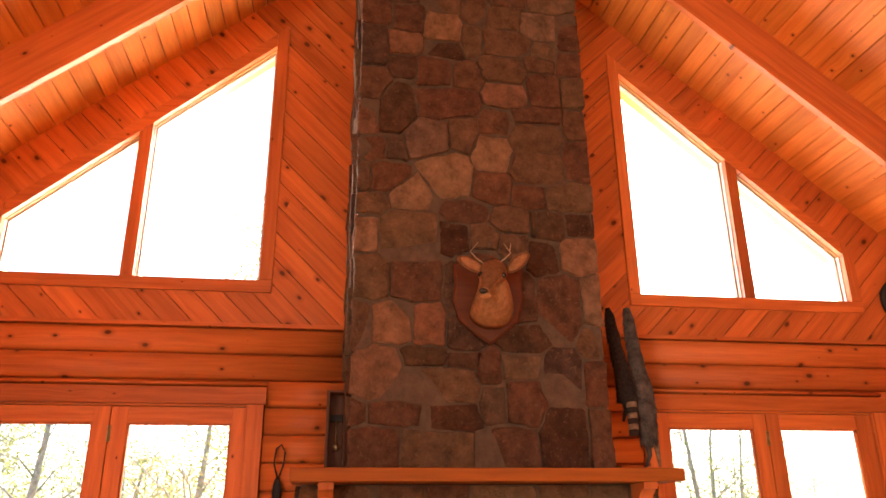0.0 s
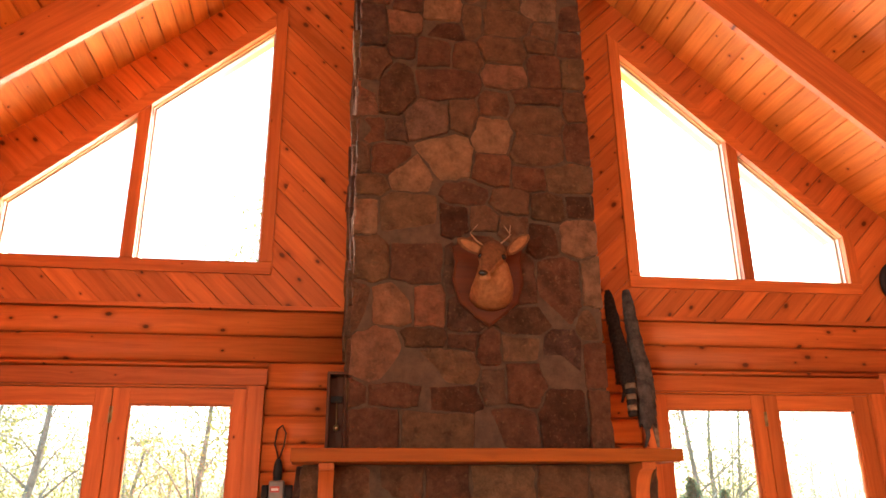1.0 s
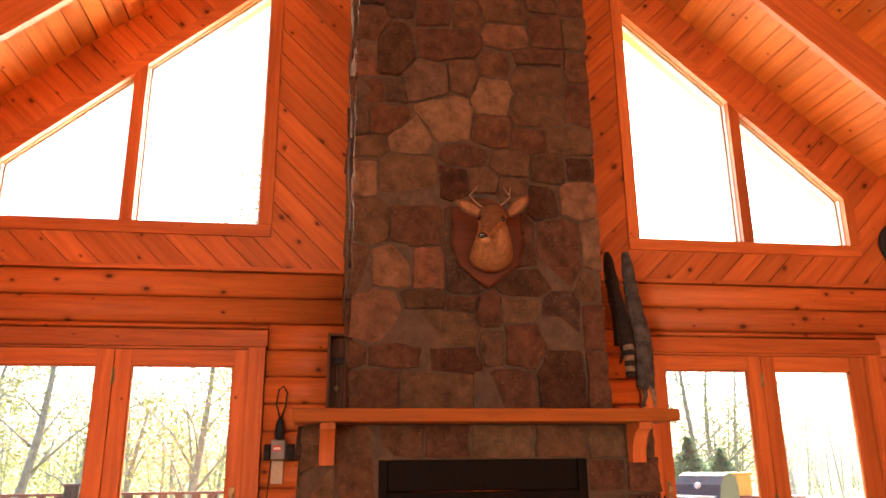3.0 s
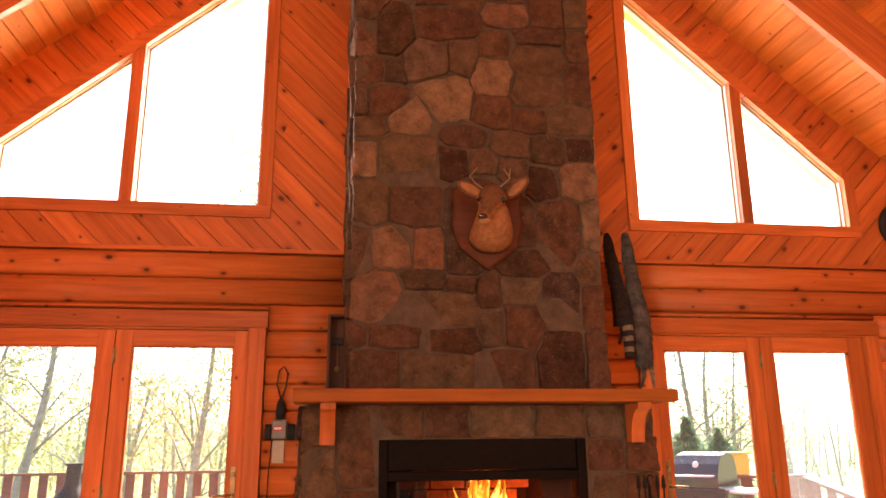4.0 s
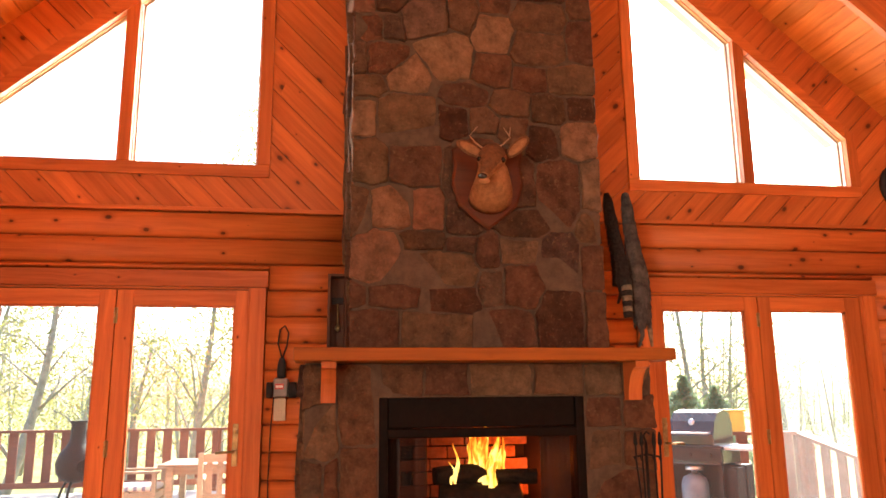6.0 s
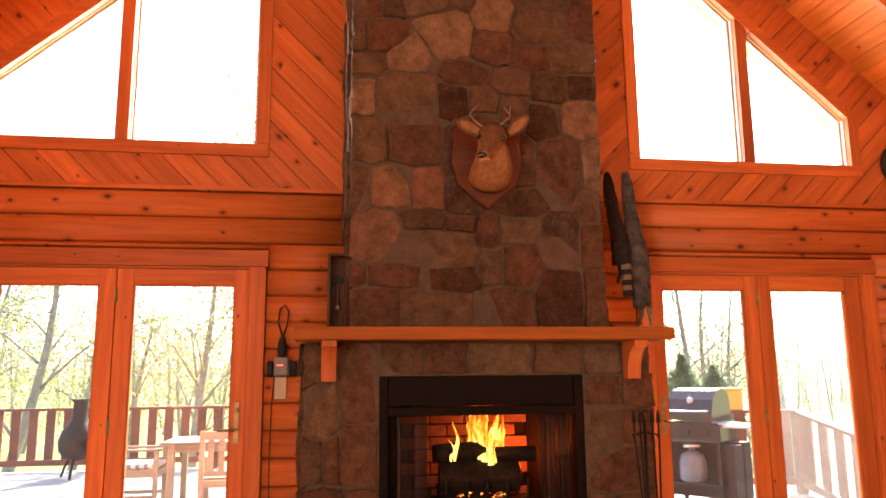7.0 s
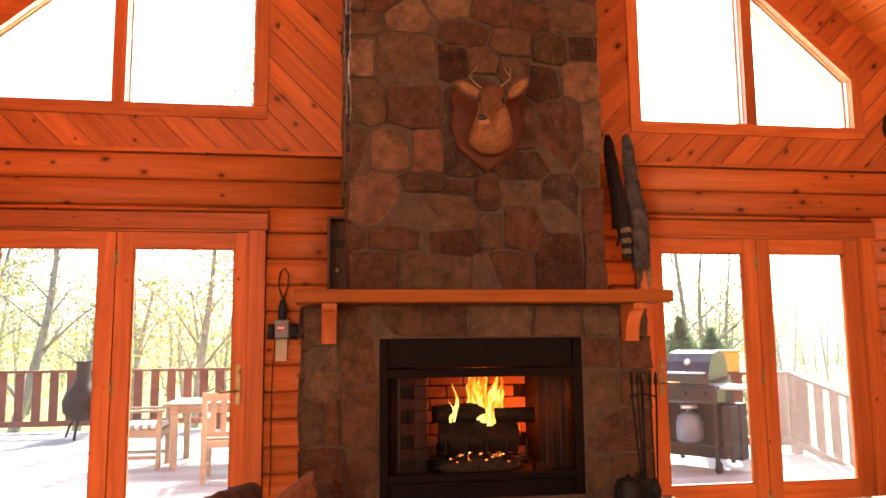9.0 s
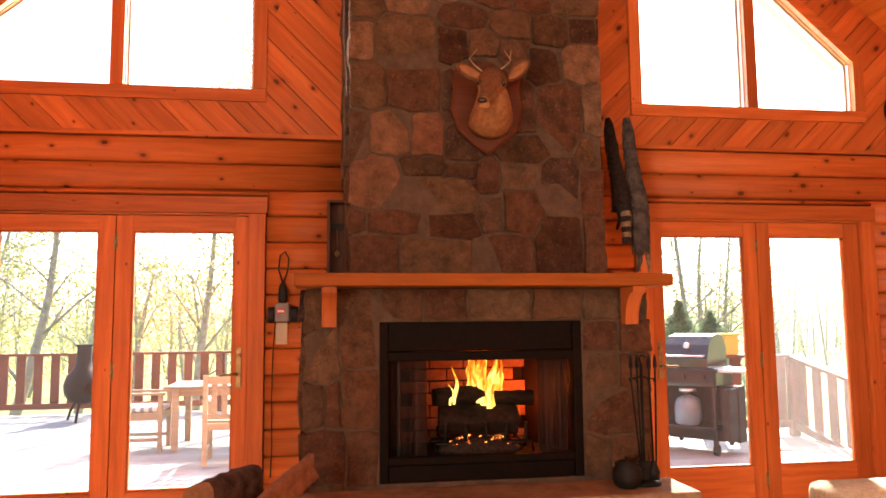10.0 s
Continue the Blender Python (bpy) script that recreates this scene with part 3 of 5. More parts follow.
chimney = thing("chimney", "tall chimney breast of rough brown fieldstone", "chimney", kind="structure", at=(XC, 4.6, 0))
bm = boxes((CH0 + 0.02, CH1 - 0.02, CHY + 0.014, WALL + 0.03, 1.6, 6.45), (LO0 + 0.02, FB0, LOY + 0.014, WALL + 0.03, 0, 1.575), (FB1, LO1 - 0.02, LOY + 0.014, WALL + 0.03, 0, 1.575),
           (FB0, FB1, LOY + 0.014, WALL + 0.03, FBZ1, 1.575), (FB0, FB1, LOY + 0.014, WALL + 0.03, 0, FBZ0))
part("mortar_core", bm, M_MORTAR, chimney)


def cells(plan, rect):
    """Splits a rectangle into one irregular cell for each stone of the plan (middle x, z, width, height)."""
    x0, x1, z0, z1 = rect
    out = []
    for i, (x, z, w, h) in enumerate(plan):
        poly = [(x0, z0), (x1, z0), (x1, z1), (x0, z1)]
        for j, (u, v, w2, h2) in enumerate(plan):
            if i != j and poly and abs(u - x) < 0.9 and abs(v - z) < 0.9:
                # the joint leans a little towards level or upright and lies where the two stones meet
                sx, sz = (u - x) / (w + w2), (v - z) / (h + h2)
                nx, nz = sx * abs(sx) ** 0.6 / (w + w2), sz * abs(sz) ** 0.6 / (h + h2)
                n = math.hypot(nx, nz)
                nx, nz = nx / n, nz / n
                a, b = abs(nx) * w + abs(nz) * h, abs(nx) * w2 + abs(nz) * h2
                f = a / (a + b)
                poly = clip(poly, nx, nz, nx * (x + f * (u - x)) + nz * (z + f * (v - z)))
        out.append(poly)
    return out


def stone(poly, y, depth=0.06, joint=0.009, parent=None, rnd=random, turn=None, mat=None):
    """One rough stone: chipped outline, rounded shoulder, uneven face."""
    cx, cz = sum(p[0] for p in poly) / len(poly), sum(p[1] for p in poly) / len(poly)
    ring = []
    for a, b in zip(poly, poly[1:] + poly[:1]):
        ln = math.hypot(b[0] - a[0], b[1] - a[1])
        if ln < 0.02:
            continue
        # cut each corner, and bend each long side a little
        cut = min(0.009, ln * 0.12)
        for t in ([cut / ln, 0.3, 0.5, 0.72, 1 - cut / ln] if ln > 0.12 else [cut / ln, 0.5, 1 - cut / ln] if ln > 0.06 else [0.5]):
            w = rnd.uniform(-0.008, 0.006)
            px, pz = a[0] + (b[0] - a[0]) * t, a[1] + (b[1] - a[1]) * t
            r = math.hypot(px - cx, pz - cz)
            k = 1 - (joint + w) / max(r, 0.02)
            ring.append((cx + (px - cx) * k, cz + (pz - cz) * k))
    if len(ring) < 3:
        return
    if sum(a[0] * b[1] - b[0] * a[1] for a, b in zip(ring, ring[1:] + ring[:1])) < 0:
        ring = ring[::-1]
    out = depth + rnd.uniform(-0.012, 0.016)
    tx, tz = rnd.uniform(-0.09, 0.09), rnd.uniform(-0.09, 0.09)
    bm = bmesh.new()
    def lay(pts, d, tilt):
        return [bm.verts.new((x, y + depth - d - (tilt * (tx * (x - cx) + tz * (z - cz))), z)) for x, z in pts]
    rings = [lay(ring, 0, 0), lay(ring, out * 0.86, 0.9), lay(inset(ring, 0.004), out * 0.97, 1), lay(inset(ring, 0.012), out, 1)]
    k = len(ring)
    for a, b in zip(rings, rings[1:]):
        for i in range(k):
            bm.faces.new((a[i], a[(i + 1) % k], b[(i + 1) % k], b[i]))
    mid = bm.verts.new((cx, y + depth - out + rnd.uniform(-0.004, 0.004), cz))
    for i in range(k):
        f = bm.faces.new((rings[-1][i], rings[-1][(i + 1) % k], mid))
        f.smooth = True
    if turn is not None:
        bm.transform(turn)
    part("stone", bm, mat or M_STONE, parent)


# where the stones of the breast lie, from the ceiling down, in centimetres: middle x, z, width, height
TOP = [(21, 463, 19, 18), (39, 478, 17, 12), (68, 477, 21, 21), (89, 472, 16, 25), (112, 486, 28, 19), (144, 487, 35, 25), (44, 460, 19, 23), (66, 455, 25, 21), (40, 440, 23, 17), (21, 436, 17, 30),
       (68, 437, 24, 13), (87, 446, 12, 25), (109, 466, 24, 17), (134, 462, 27, 21), (153, 459, 13, 32), (112, 446, 32, 20), (137, 440, 19, 20), (40, 422, 17, 14)]
HIGH = [(20, 407, 17, 24), (18, 382, 13, 24), (36, 387, 24, 32), (61, 419, 23, 24), (82, 416, 19, 19), (107, 425, 31, 19), (133, 432, 22, 16), (152, 433, 17, 21), (70, 396, 41, 25), (108, 404, 30, 18), (135, 410, 23, 25),
        (153, 410, 14, 25), (54, 369, 31, 27), (79, 374, 18, 26), (100, 384, 22, 19), (129, 391, 33, 12), (128, 374, 34, 20), (154, 386, 14, 24), (21, 360, 17, 17), (36, 361, 12, 17), (97, 361, 24, 25), (154, 359, 17, 29), (128, 352, 36, 21)]
MIDDLE = [(16, 340, 9, 20), (32, 341, 23, 20), (68, 344, 32, 31), (47, 330, 29, 22), (97, 336, 24, 22), (22, 322, 19, 13), (120, 332, 22, 16), (147, 333, 29, 20), (81, 320, 29, 15), (107, 315, 26, 17), (19, 302, 14, 23), (44, 302, 36, 31),
          (72, 302, 18, 18), (91, 304, 17, 16), (132, 312, 23, 18), (153, 314, 19, 16), (128, 291, 20, 22), (151, 293, 25, 23), (109, 298, 18, 16), (22, 275, 22, 27), (50, 274, 32, 25), (69, 268, 7, 26), (89, 272, 32, 34)]
LOW = [(114, 264, 15, 30), (136, 259, 27, 43), (158, 265, 15, 32), (17, 246, 11, 28), (35, 248, 23, 24), (57, 247, 19, 24), (77, 242, 20, 20), (116, 240, 28, 17), (155, 238, 18, 19), (26, 218, 28, 29), (54, 228, 26, 11), (76, 226, 18, 9),
       (92, 221, 14, 19), (112, 223, 26, 14), (135, 218, 26, 34), (157, 214, 17, 27), (63, 212, 44, 20), (94, 201, 14, 21), (113, 202, 24, 24)]
FOOT = [(16, 196, 11, 13), (37, 195, 30, 12), (69, 193, 34, 15), (26, 177, 28, 21), (61, 177, 41, 20), (101, 177, 34, 21), (134, 184, 27, 34), (157, 183, 15, 32)]
PIER_L = [(-8, 146, 10, 22), (18, 135, 20, 43), (-3, 120, 18, 27), (-7, 94, 11, 24), (3, 94, 8, 24), (18, 97, 19, 32), (-1, 68, 23, 25), (19, 66, 17, 27)]
LINTEL = [(41, 148, 24, 16), (66, 148, 25, 16), (97, 149, 36, 17), (131, 148, 30, 16)]
PIER_R = [(157, 147, 21, 15), (179, 149, 20, 17), (157, 130, 21, 17), (178, 130, 19, 18), (156, 110, 21, 21), (177, 109, 19, 21), (166, 86, 38, 25), (153, 62, 15, 21), (172, 62, 23, 22)]
PALE = {(26, 218), (151, 293), (68, 344), (54, 369), (66, 455), (40, 440), (134, 462), (158, 265), (35, 248), (57, 247), (18, 382), (108, 404), (97, 361), (19, 302), (47, 330)}
DARK = {(128, 291), (54, 228), (116, 240), (69, 193), (68, 437), (132, 312), (134, 184), (153, 314), (72, 302), (36, 387)}


def metres(rows):
    return [tuple(v / 100 for v in r) for r in rows]


def shade(p):
    key = (round(p[0] * 100), round(p[1] * 100))
    return M_STONE_PALE if key in PALE else M_STONE_DARK if key in DARK else M_STONE


srnd = random.Random(5)


def crown_row(z0, z1, x0, x1, seed):
    """Loose courses where no view looks closely."""
    r, out = random.Random(seed), []
    n = max(1, round((z1 - z0) / 0.21))
    for i in range(n):
        m = max(1, round((x1 - x0) / 0.27))
        for j in range(m):
            out.append((x0 + (j + 0.5 + r.uniform(-0.25, 0.25)) * (x1 - x0) / m, z0 + (i + 0.5 + r.uniform(-0.2, 0.2)) * (z1 - z0) / n, 0.8 * (x1 - x0) / m, 0.8 * (z1 - z0) / n))
    return out


for plan, rect, y in ((metres(TOP + HIGH + MIDDLE + LOW + FOOT) + crown_row(5.02, 6.4, CH0, CH1, 8), (CH0, CH1, 1.652, 6.4), CHY),
                      (metres(PIER_L) + crown_row(0.0, 0.5, LO0, FB0, 2), (LO0, FB0 - 0.004, 0.0, 1.578), LOY),
                      (metres(LINTEL), (FB0 - 0.003, FB1 + 0.003, FBZ1 + 0.004, 1.578), LOY),
                      (metres(PIER_R) + crown_row(0.0, 0.48, FB1, LO1, 4), (FB1 + 0.004, LO1, 0.0, 1.578), LOY)):
    for p, poly in zip(plan, cells(plan, rect)):
        if len(poly) > 2:
            stone(poly, y, parent=chimney, rnd=srnd, mat=shade(p))
# the flank towards the window
flank = Matrix.Rotation(radians(-90), 4, "Z")
for x, z0, z1, y0, seed in ((CH0 - 0.012, 1.652, 5.4, CHY + 0.06, 11), (LO0 - 0.012, 0.0, 1.578, LOY + 0.06, 12)):
    for poly in cells(crown_row(z0, z1, -4.98, -y0, seed), (-4.98, -y0, z0, z1)):
        if len(poly) > 2:
            stone(poly, x, depth=0.03, parent=chimney, rnd=srnd, turn=flank)
# the ledges beside the breast
part("ledge", boxes((LO0 + 0.01, CH0 + 0.015, 4.24, WALL - 0.022, 1.576, 1.64), (CH1 - 0.015, LO1 - 0.01, 4.24, WALL - 0.022, 1.576, 1.64), bevel=0.008), M_SLAB, chimney)

# the raised hearth
tagged(part("hearth", boxes((-0.2, 1.95, 3.78, 4.165, 0.42, 0.49), bevel=0.012), M_SLAB), "raised pale stone hearth slab before the fireplace", "hearth", kind="structure")
bm = boxes((-0.15, 1.9, 3.86, 4.165, 0.0, 0.418))
hearth_base = tagged(part("hearth_base", bm, M_MORTAR), "stone-faced base below the hearth slab", "hearth base", kind="structure")
for poly in cells(crown_row(0.0, 0.415, -0.15, 1.9, 21), (-0.15, 1.9, 0.0, 0.415)):
    if len(poly) > 2:
        stone(poly, 3.815, parent=hearth_base, rnd=srnd)

# the mantel on its two brackets
mantel = thing("mantel", "thick varnished wooden mantel shelf on curved brackets above the fireplace", "mantel", at=(XC, 4.1, 1.58))
bm = boxes((-0.172, 1.91, 3.93, 4.236, 1.58, 1.648), bevel=0.006)
part("shelf", bm, M_MANTEL, mantel)
for x0 in (-0.03, 1.69):
    bm = bmesh.new()
    pts = [(4.164, 1.578), (4.164, 1.365), (4.10, 1.365)]
    pts += [(4.10 - 0.12 * (1 - math.cos(a)) / 1.0 - 0.0, 1.365 + 0.18 * math.sin(a)) for a in [math.pi / 2 * k / 8 for k in range(1, 9)]]
    pts += [(3.975, 1.578)]
    a = [bm.verts.new((x0, y, z)) for y, z in pts]
    b = [bm.verts.new((x0 + 0.078, y, z)) for y, z in pts]
    for i in range(len(pts)):
        bm.faces.new((a[i], a[(i + 1) % len(pts)], b[(i + 1) % len(pts)], b[i]))
    bm.faces.new(a[::-1])
    bm.faces.new(b)
    bmesh.ops.recalc_face_normals(bm, faces=bm.faces)
    part("bracket", bm, M_TRIM_Z, mantel, "curved pine bracket")

# the steel fireplace insert
insert = thing("fireplace_insert", "black steel fireplace insert with drawn mesh curtains", "fireplace", at=(XC, 4.3, FBZ0))
G0, G1, GZ0, GZ1 = 0.335, 1.4, 0.645, 1.172
for x0, x1 in ((FB0, G0), (G1, FB1)):
    part("frame_post", boxes((x0, x1, 4.185, 4.26, FBZ0, FBZ1), bevel=0.006), M_BLACK, insert)
part("hood", boxes((G0, G1, 4.2, 4.26, 1.225, FBZ1), bevel=0.006), M_BLACK, insert)
part("lip", boxes((G0 - 0.004, G1 + 0.004, 4.172, 4.25, GZ1, 1.222), bevel=0.008), M_BLACK, insert)
part("lower_panel", boxes((G0, G1, 4.2, 4.26, FBZ0, 0.6), bevel=0.006), M_BLACK, insert)
part("bottom_rail", boxes((G0, G1, 4.19, 4.25, 0.603, GZ0), bevel=0.006), M_BLACK, insert)
bm = boxes((FB0, FB1, 4.261, 4.9, FBZ0, 0.62), (FB0, FB1, 4.261, 4.9, 1.30, FBZ1), (FB0, FB1, 4.86, 4.9, 0.62, 1.30))
for s in (-1, 1):
    b = bmesh.new()
    x, xi = XC + s * 0.58, XC + s * 0.40
    vs = [b.verts.new(p) for p in ((x, 4.262, 0.62), (x, 4.262, 1.3), (xi, 4.859, 1.3), (xi, 4.859, 0.62), (x + s * 0.002, 4.859, 0.62), (x + s * 0.002, 4.859, 1.3))]
    b.faces.new((vs[0], vs[1], vs[2], vs[3]))
    b.faces.new((vs[1], vs[5], vs[2]))
    b.faces.new((vs[0], vs[3], vs[4]))
    merge(bm, b)
part("firebox_lining", bm, M_BLACK, insert, "soot-blackened firebox")
brick_mesh = boxes((-0.108, 0.108, 0, 0.03, 0, 0.07), bevel=0.004)
shared = None
for row in range(8):
    for k in range(4):
        x = XC - 0.33 + k * 0.222 + (0.111 if row % 2 else 0)
        if x > XC + 0.36:
            continue
        if shared is None:
            ob = part("fire_brick", brick_mesh, M_FIREBRICK, insert)
            shared = ob.data
        else:
            ob = new("fire_brick", shared)
            ob.parent = insert
            ob.matrix_parent_inverse = Matrix.Translation(-insert.location)
        ob.location = (x, 4.826, 0.625 + row * 0.078)

M_CURTAIN_SOLID = rough_material("chain_mesh", (0.012, 0.006, 0.004), (0.06, 0.028, 0.016), 90, rough=0.5, metal=0.5, bump=0.3, depth=0.003)
M_CURTAIN = M_CURTAIN_SOLID
_t = M_CURTAIN.node_tree
_open, _mix = _t.nodes.new("ShaderNodeBsdfTransparent"), _t.nodes.new("ShaderNodeMixShader")
_mix.inputs[0].default_value = 0.5       # half of the woven mesh is air
_t.links.new(_t.nodes["Principled BSDF"].outputs[0], _mix.inputs[1])
_t.links.new(_open.outputs[0], _mix.inputs[2])
_t.links.new(_mix.outputs[0], _t.nodes["Material Output"].inputs[0])
for x0, x1 in ((0.34, 0.565), (1.215, 1.395)):
    bm = bmesh.new()
    n, m = 60, 3
    grid = [[bm.verts.new((x0 + (x1 - x0) * i / n, 4.29 + (0.012 + 0.007 * math.sin(i * 0.23)) * math.sin(i * 0.66 + 1.6 * math.sin(i * 0.21)), 0.62 + 0.56 * j / m)) for j in range(m + 1)] for i in range(n + 1)]
    back = [[bm.verts.new(v.co + Vector((0, 0.003, 0))) for v in col] for col in grid]
    for g in (grid, back):
        for i in range(n):
            for j in range(m):
                q = (g[i][j], g[i + 1][j], g[i + 1][j + 1], g[i][j + 1])
                bm.faces.new(q if g is grid else q[::-1])
    part("mesh_curtain", bm, M_CURTAIN, insert, "drawn steel mesh curtain", smooth=True)

# the fire
grate = thing("fire_grate", "black iron grate holding burning logs", "grate", at=(XC, 4.5, 0.62))
for x in (0.68, 0.8, 0.92, 1.04, 1.16):
    bm = bmesh.new()
    tube(bm, [(x, 4.36, 0.80), (x, 4.37, 0.70), (x, 4.45, 0.685), (x, 4.66, 0.685), (x, 4.70, 0.74)], 0.009, sides=6)
    part("bar", bm, M_IRON, grate)
for y in (4.43, 4.62):
    bm = bmesh.new()
    tube(bm, [(0.62, y, 0.62), (0.63, y, 0.676), (1.21, y, 0.676), (1.22, y, 0.62)], 0.009, sides=6)
    part("leg_rail", bm, M_IRON, grate)
M_CHAR = rough_material("charred_bark", (0.007, 0.004, 0.003), (0.04, 0.02, 0.011), 22, bump=0.9, depth=0.02)
M_ENDGRAIN = rough_material("split_wood", (0.12, 0.055, 0.025), (0.26, 0.13, 0.06), 26, bump=0.4)


def split_log(name, a, b, r, mat, label, category="log", seed=0, group="", wedge=False):
    """A rough round log from a to b with uneven bark."""
    rr = random.Random(seed)
    bm = bmesh.new()
    a, b = Vector(a), Vector(b)
    d = (b - a).normalized()
    u = d.orthogonal().normalized()
    v = d.cross(u)
    n, k = 13, 18
    ph = [rr.uniform(0, 6) for _ in range(4)]
    shape = [0.62 / math.cos((2 * math.pi * q / k + 0.5) % (2 * math.pi / 3) - math.pi / 3) if wedge else 1.0 for q in range(k)]
    rings = []
    for i in range(n):
        p = a.lerp(b, i / (n - 1))
        rings.append([bm.verts.new(p + (u * math.cos(t) + v * math.sin(t)) * r * shape[j] * (1 + 0.13 * math.sin(3 * t + ph[0]) + 0.06 * math.sin(5 * t + ph[1] + i * 0.4) + rr.uniform(-0.06, 0.06))) for j, t in enumerate([2 * math.pi * q / k for q in range(k)])])
    for p, q in zip(rings, rings[1:]):
        for t in range(k):
            f = bm.faces.new((p[t], p[(t + 1) % k], q[(t + 1) % k], q[t]))
            f.smooth = True
    ob = thing(name, label, category, group, at=tuple(a))
    for ring, flip in ((rings[0], True), (rings[-1], False)):
        end = bmesh.new()
        vs = [end.verts.new(w.co) for w in ring]
        end.faces.new(vs[::-1] if flip else vs)
        part("end_grain", end, M_ENDGRAIN if mat is not M_CHAR else M_CHAR, ob)
    part("bark", bm, mat, ob)
    return ob


split_log("burning_log", (0.66, 4.50, 0.81), (1.13, 4.46, 0.80), 0.085, M_CHAR, "thick charred log burning on the iron grate", seed=1, group="logs in the fire")
split_log("burning_log", (0.70, 4.62, 0.80), (1.18, 4.64, 0.80), 0.07, M_CHAR, "charred log burning at the back of the grate", seed=2, group="logs in the fire")
split_log("burning_log", (0.63, 4.47, 0.945), (0.93, 4.53, 0.95), 0.05, M_CHAR, "short charred log lying across the fire", seed=3, group="logs in the fire")
split_log("burning_log", (0.90, 4.56, 0.93), (1.25, 4.50, 0.925), 0.042, M_CHAR, "thin charred log lying across the fire", seed=4, group="logs in the fire")

n = Nodes("flame")
c = n.coords()
h = n.math("DIVIDE", n.math("SUBTRACT", c["Z"], 0.87), 0.34)
# licks: hotter and paler in streaks, redder and thinner towards the tips
lick = n.noise(n.xyz(n.math("MULTIPLY", c["X"], 26.0), n.math("MULTIPLY", c["Y"], 26.0), n.math("MULTIPLY", c["Z"], 9.0)), 1.0, 3.0, 0.6, 0.6)
heat = n.math("SUBTRACT", n.math("ADD", lick, 0.34), n.math("MULTIPLY", h, 0.34))
col = n.ramp(heat, [(0.40, (0.8, 0.07, 0.003)), (0.56, (1.0, 0.22, 0.012)), (0.68, (1.0, 0.46, 0.04)), (0.82, (1.0, 0.66, 0.16))])
n.put(n.bsdf.inputs["Emission Color"], col)
n.put(n.bsdf.inputs["Emission Strength"], n.math("MULTIPLY", n.math("ADD", 0.12, n.math("MULTIPLY", heat, 1.05)), FLAME))
n.put(n.bsdf.inputs["Alpha"], n.math("MINIMUM", 1.0, n.math("MAXIMUM", 0.12, n.math("MULTIPLY", n.math("SUBTRACT", heat, 0.28), 4.0))))
M_FLAME = n.done((0.0, 0.0, 0.0), 1.0)
n = Nodes("ember")
co = n.add("TexCoord").outputs["Object"]
n.put(n.bsdf.inputs["Emission Color"], n.ramp(n.noise(co, 60, 3), [(0.52, (0.03, 0.002, 0.0)), (0.66, (1.0, 0.30, 0.05))]))
n.bsdf.inputs["Emission Strength"].default_value = FLAME * 2.6
M_EMBER = n.done((0.02, 0.01, 0.01), 0.9)


def tongue(bm, x, y, z, h, r, lean, seed):
    """One lick of flame: thick low down, twisting to a point."""
    ph = seed * 1.7
    k, m = 8, 9
    rings = []
    for i in range(m + 1):
        t = i / m
        w = r * (0.5 + 1.5 * t) * (1 - t) ** 1.15 * (1 + 0.25 * math.sin(9 * t + ph)) + 0.001
        cx = x + lean * t + 0.026 * math.sin(6 * t + ph) * t
        rings.append([bm.verts.new((cx + w * math.cos(a), y + 0.5 * w * math.sin(a), z + h * t)) for a in [2 * math.pi * q / k for q in range(k)]])
    for p, q in zip(rings, rings[1:]):
        for j in range(k):
            f = bm.faces.new((p[j], p[(j + 1) % k], q[(j + 1) % k], q[j]))
            f.smooth = True
    bm.faces.new(rings[0][::-1])
    bm.faces.new(rings[-1])


fire = thing("fire", "bright yellow flames rising from the logs", "fire", at=(XC, 4.5, 0.87))
for spec in ((0.945, 4.50, 0.88, 0.36, 0.046, -0.02), (0.99, 4.53, 0.87, 0.33, 0.04, 0.02), (0.895, 4.54, 0.93, 0.33, 0.04, -0.01), (0.96, 4.44, 0.872, 0.19, 0.03, 0.035), (1.03, 4.55, 0.90, 0.27, 0.026, 0.015),
             (0.742, 4.43, 0.9, 0.23, 0.017, 0.015), (0.722, 4.44, 0.895, 0.13, 0.012, 0.01), (1.075, 4.60, 0.95, 0.16, 0.018, -0.02), (0.85, 4.58, 0.95, 0.2, 0.022, 0.03), (0.92, 4.57, 0.95, 0.3, 0.03, 0.03),
             (0.93, 4.5, 0.9, 0.33, 0.06, 0.01), (0.975, 4.47, 0.87, 0.26, 0.045, 0.0)):
    bm = bmesh.new()
    tongue(bm, *spec, seed=spec[0] * 9)
    part("flame", bm, M_FLAME, fire)
er = random.Random(9)
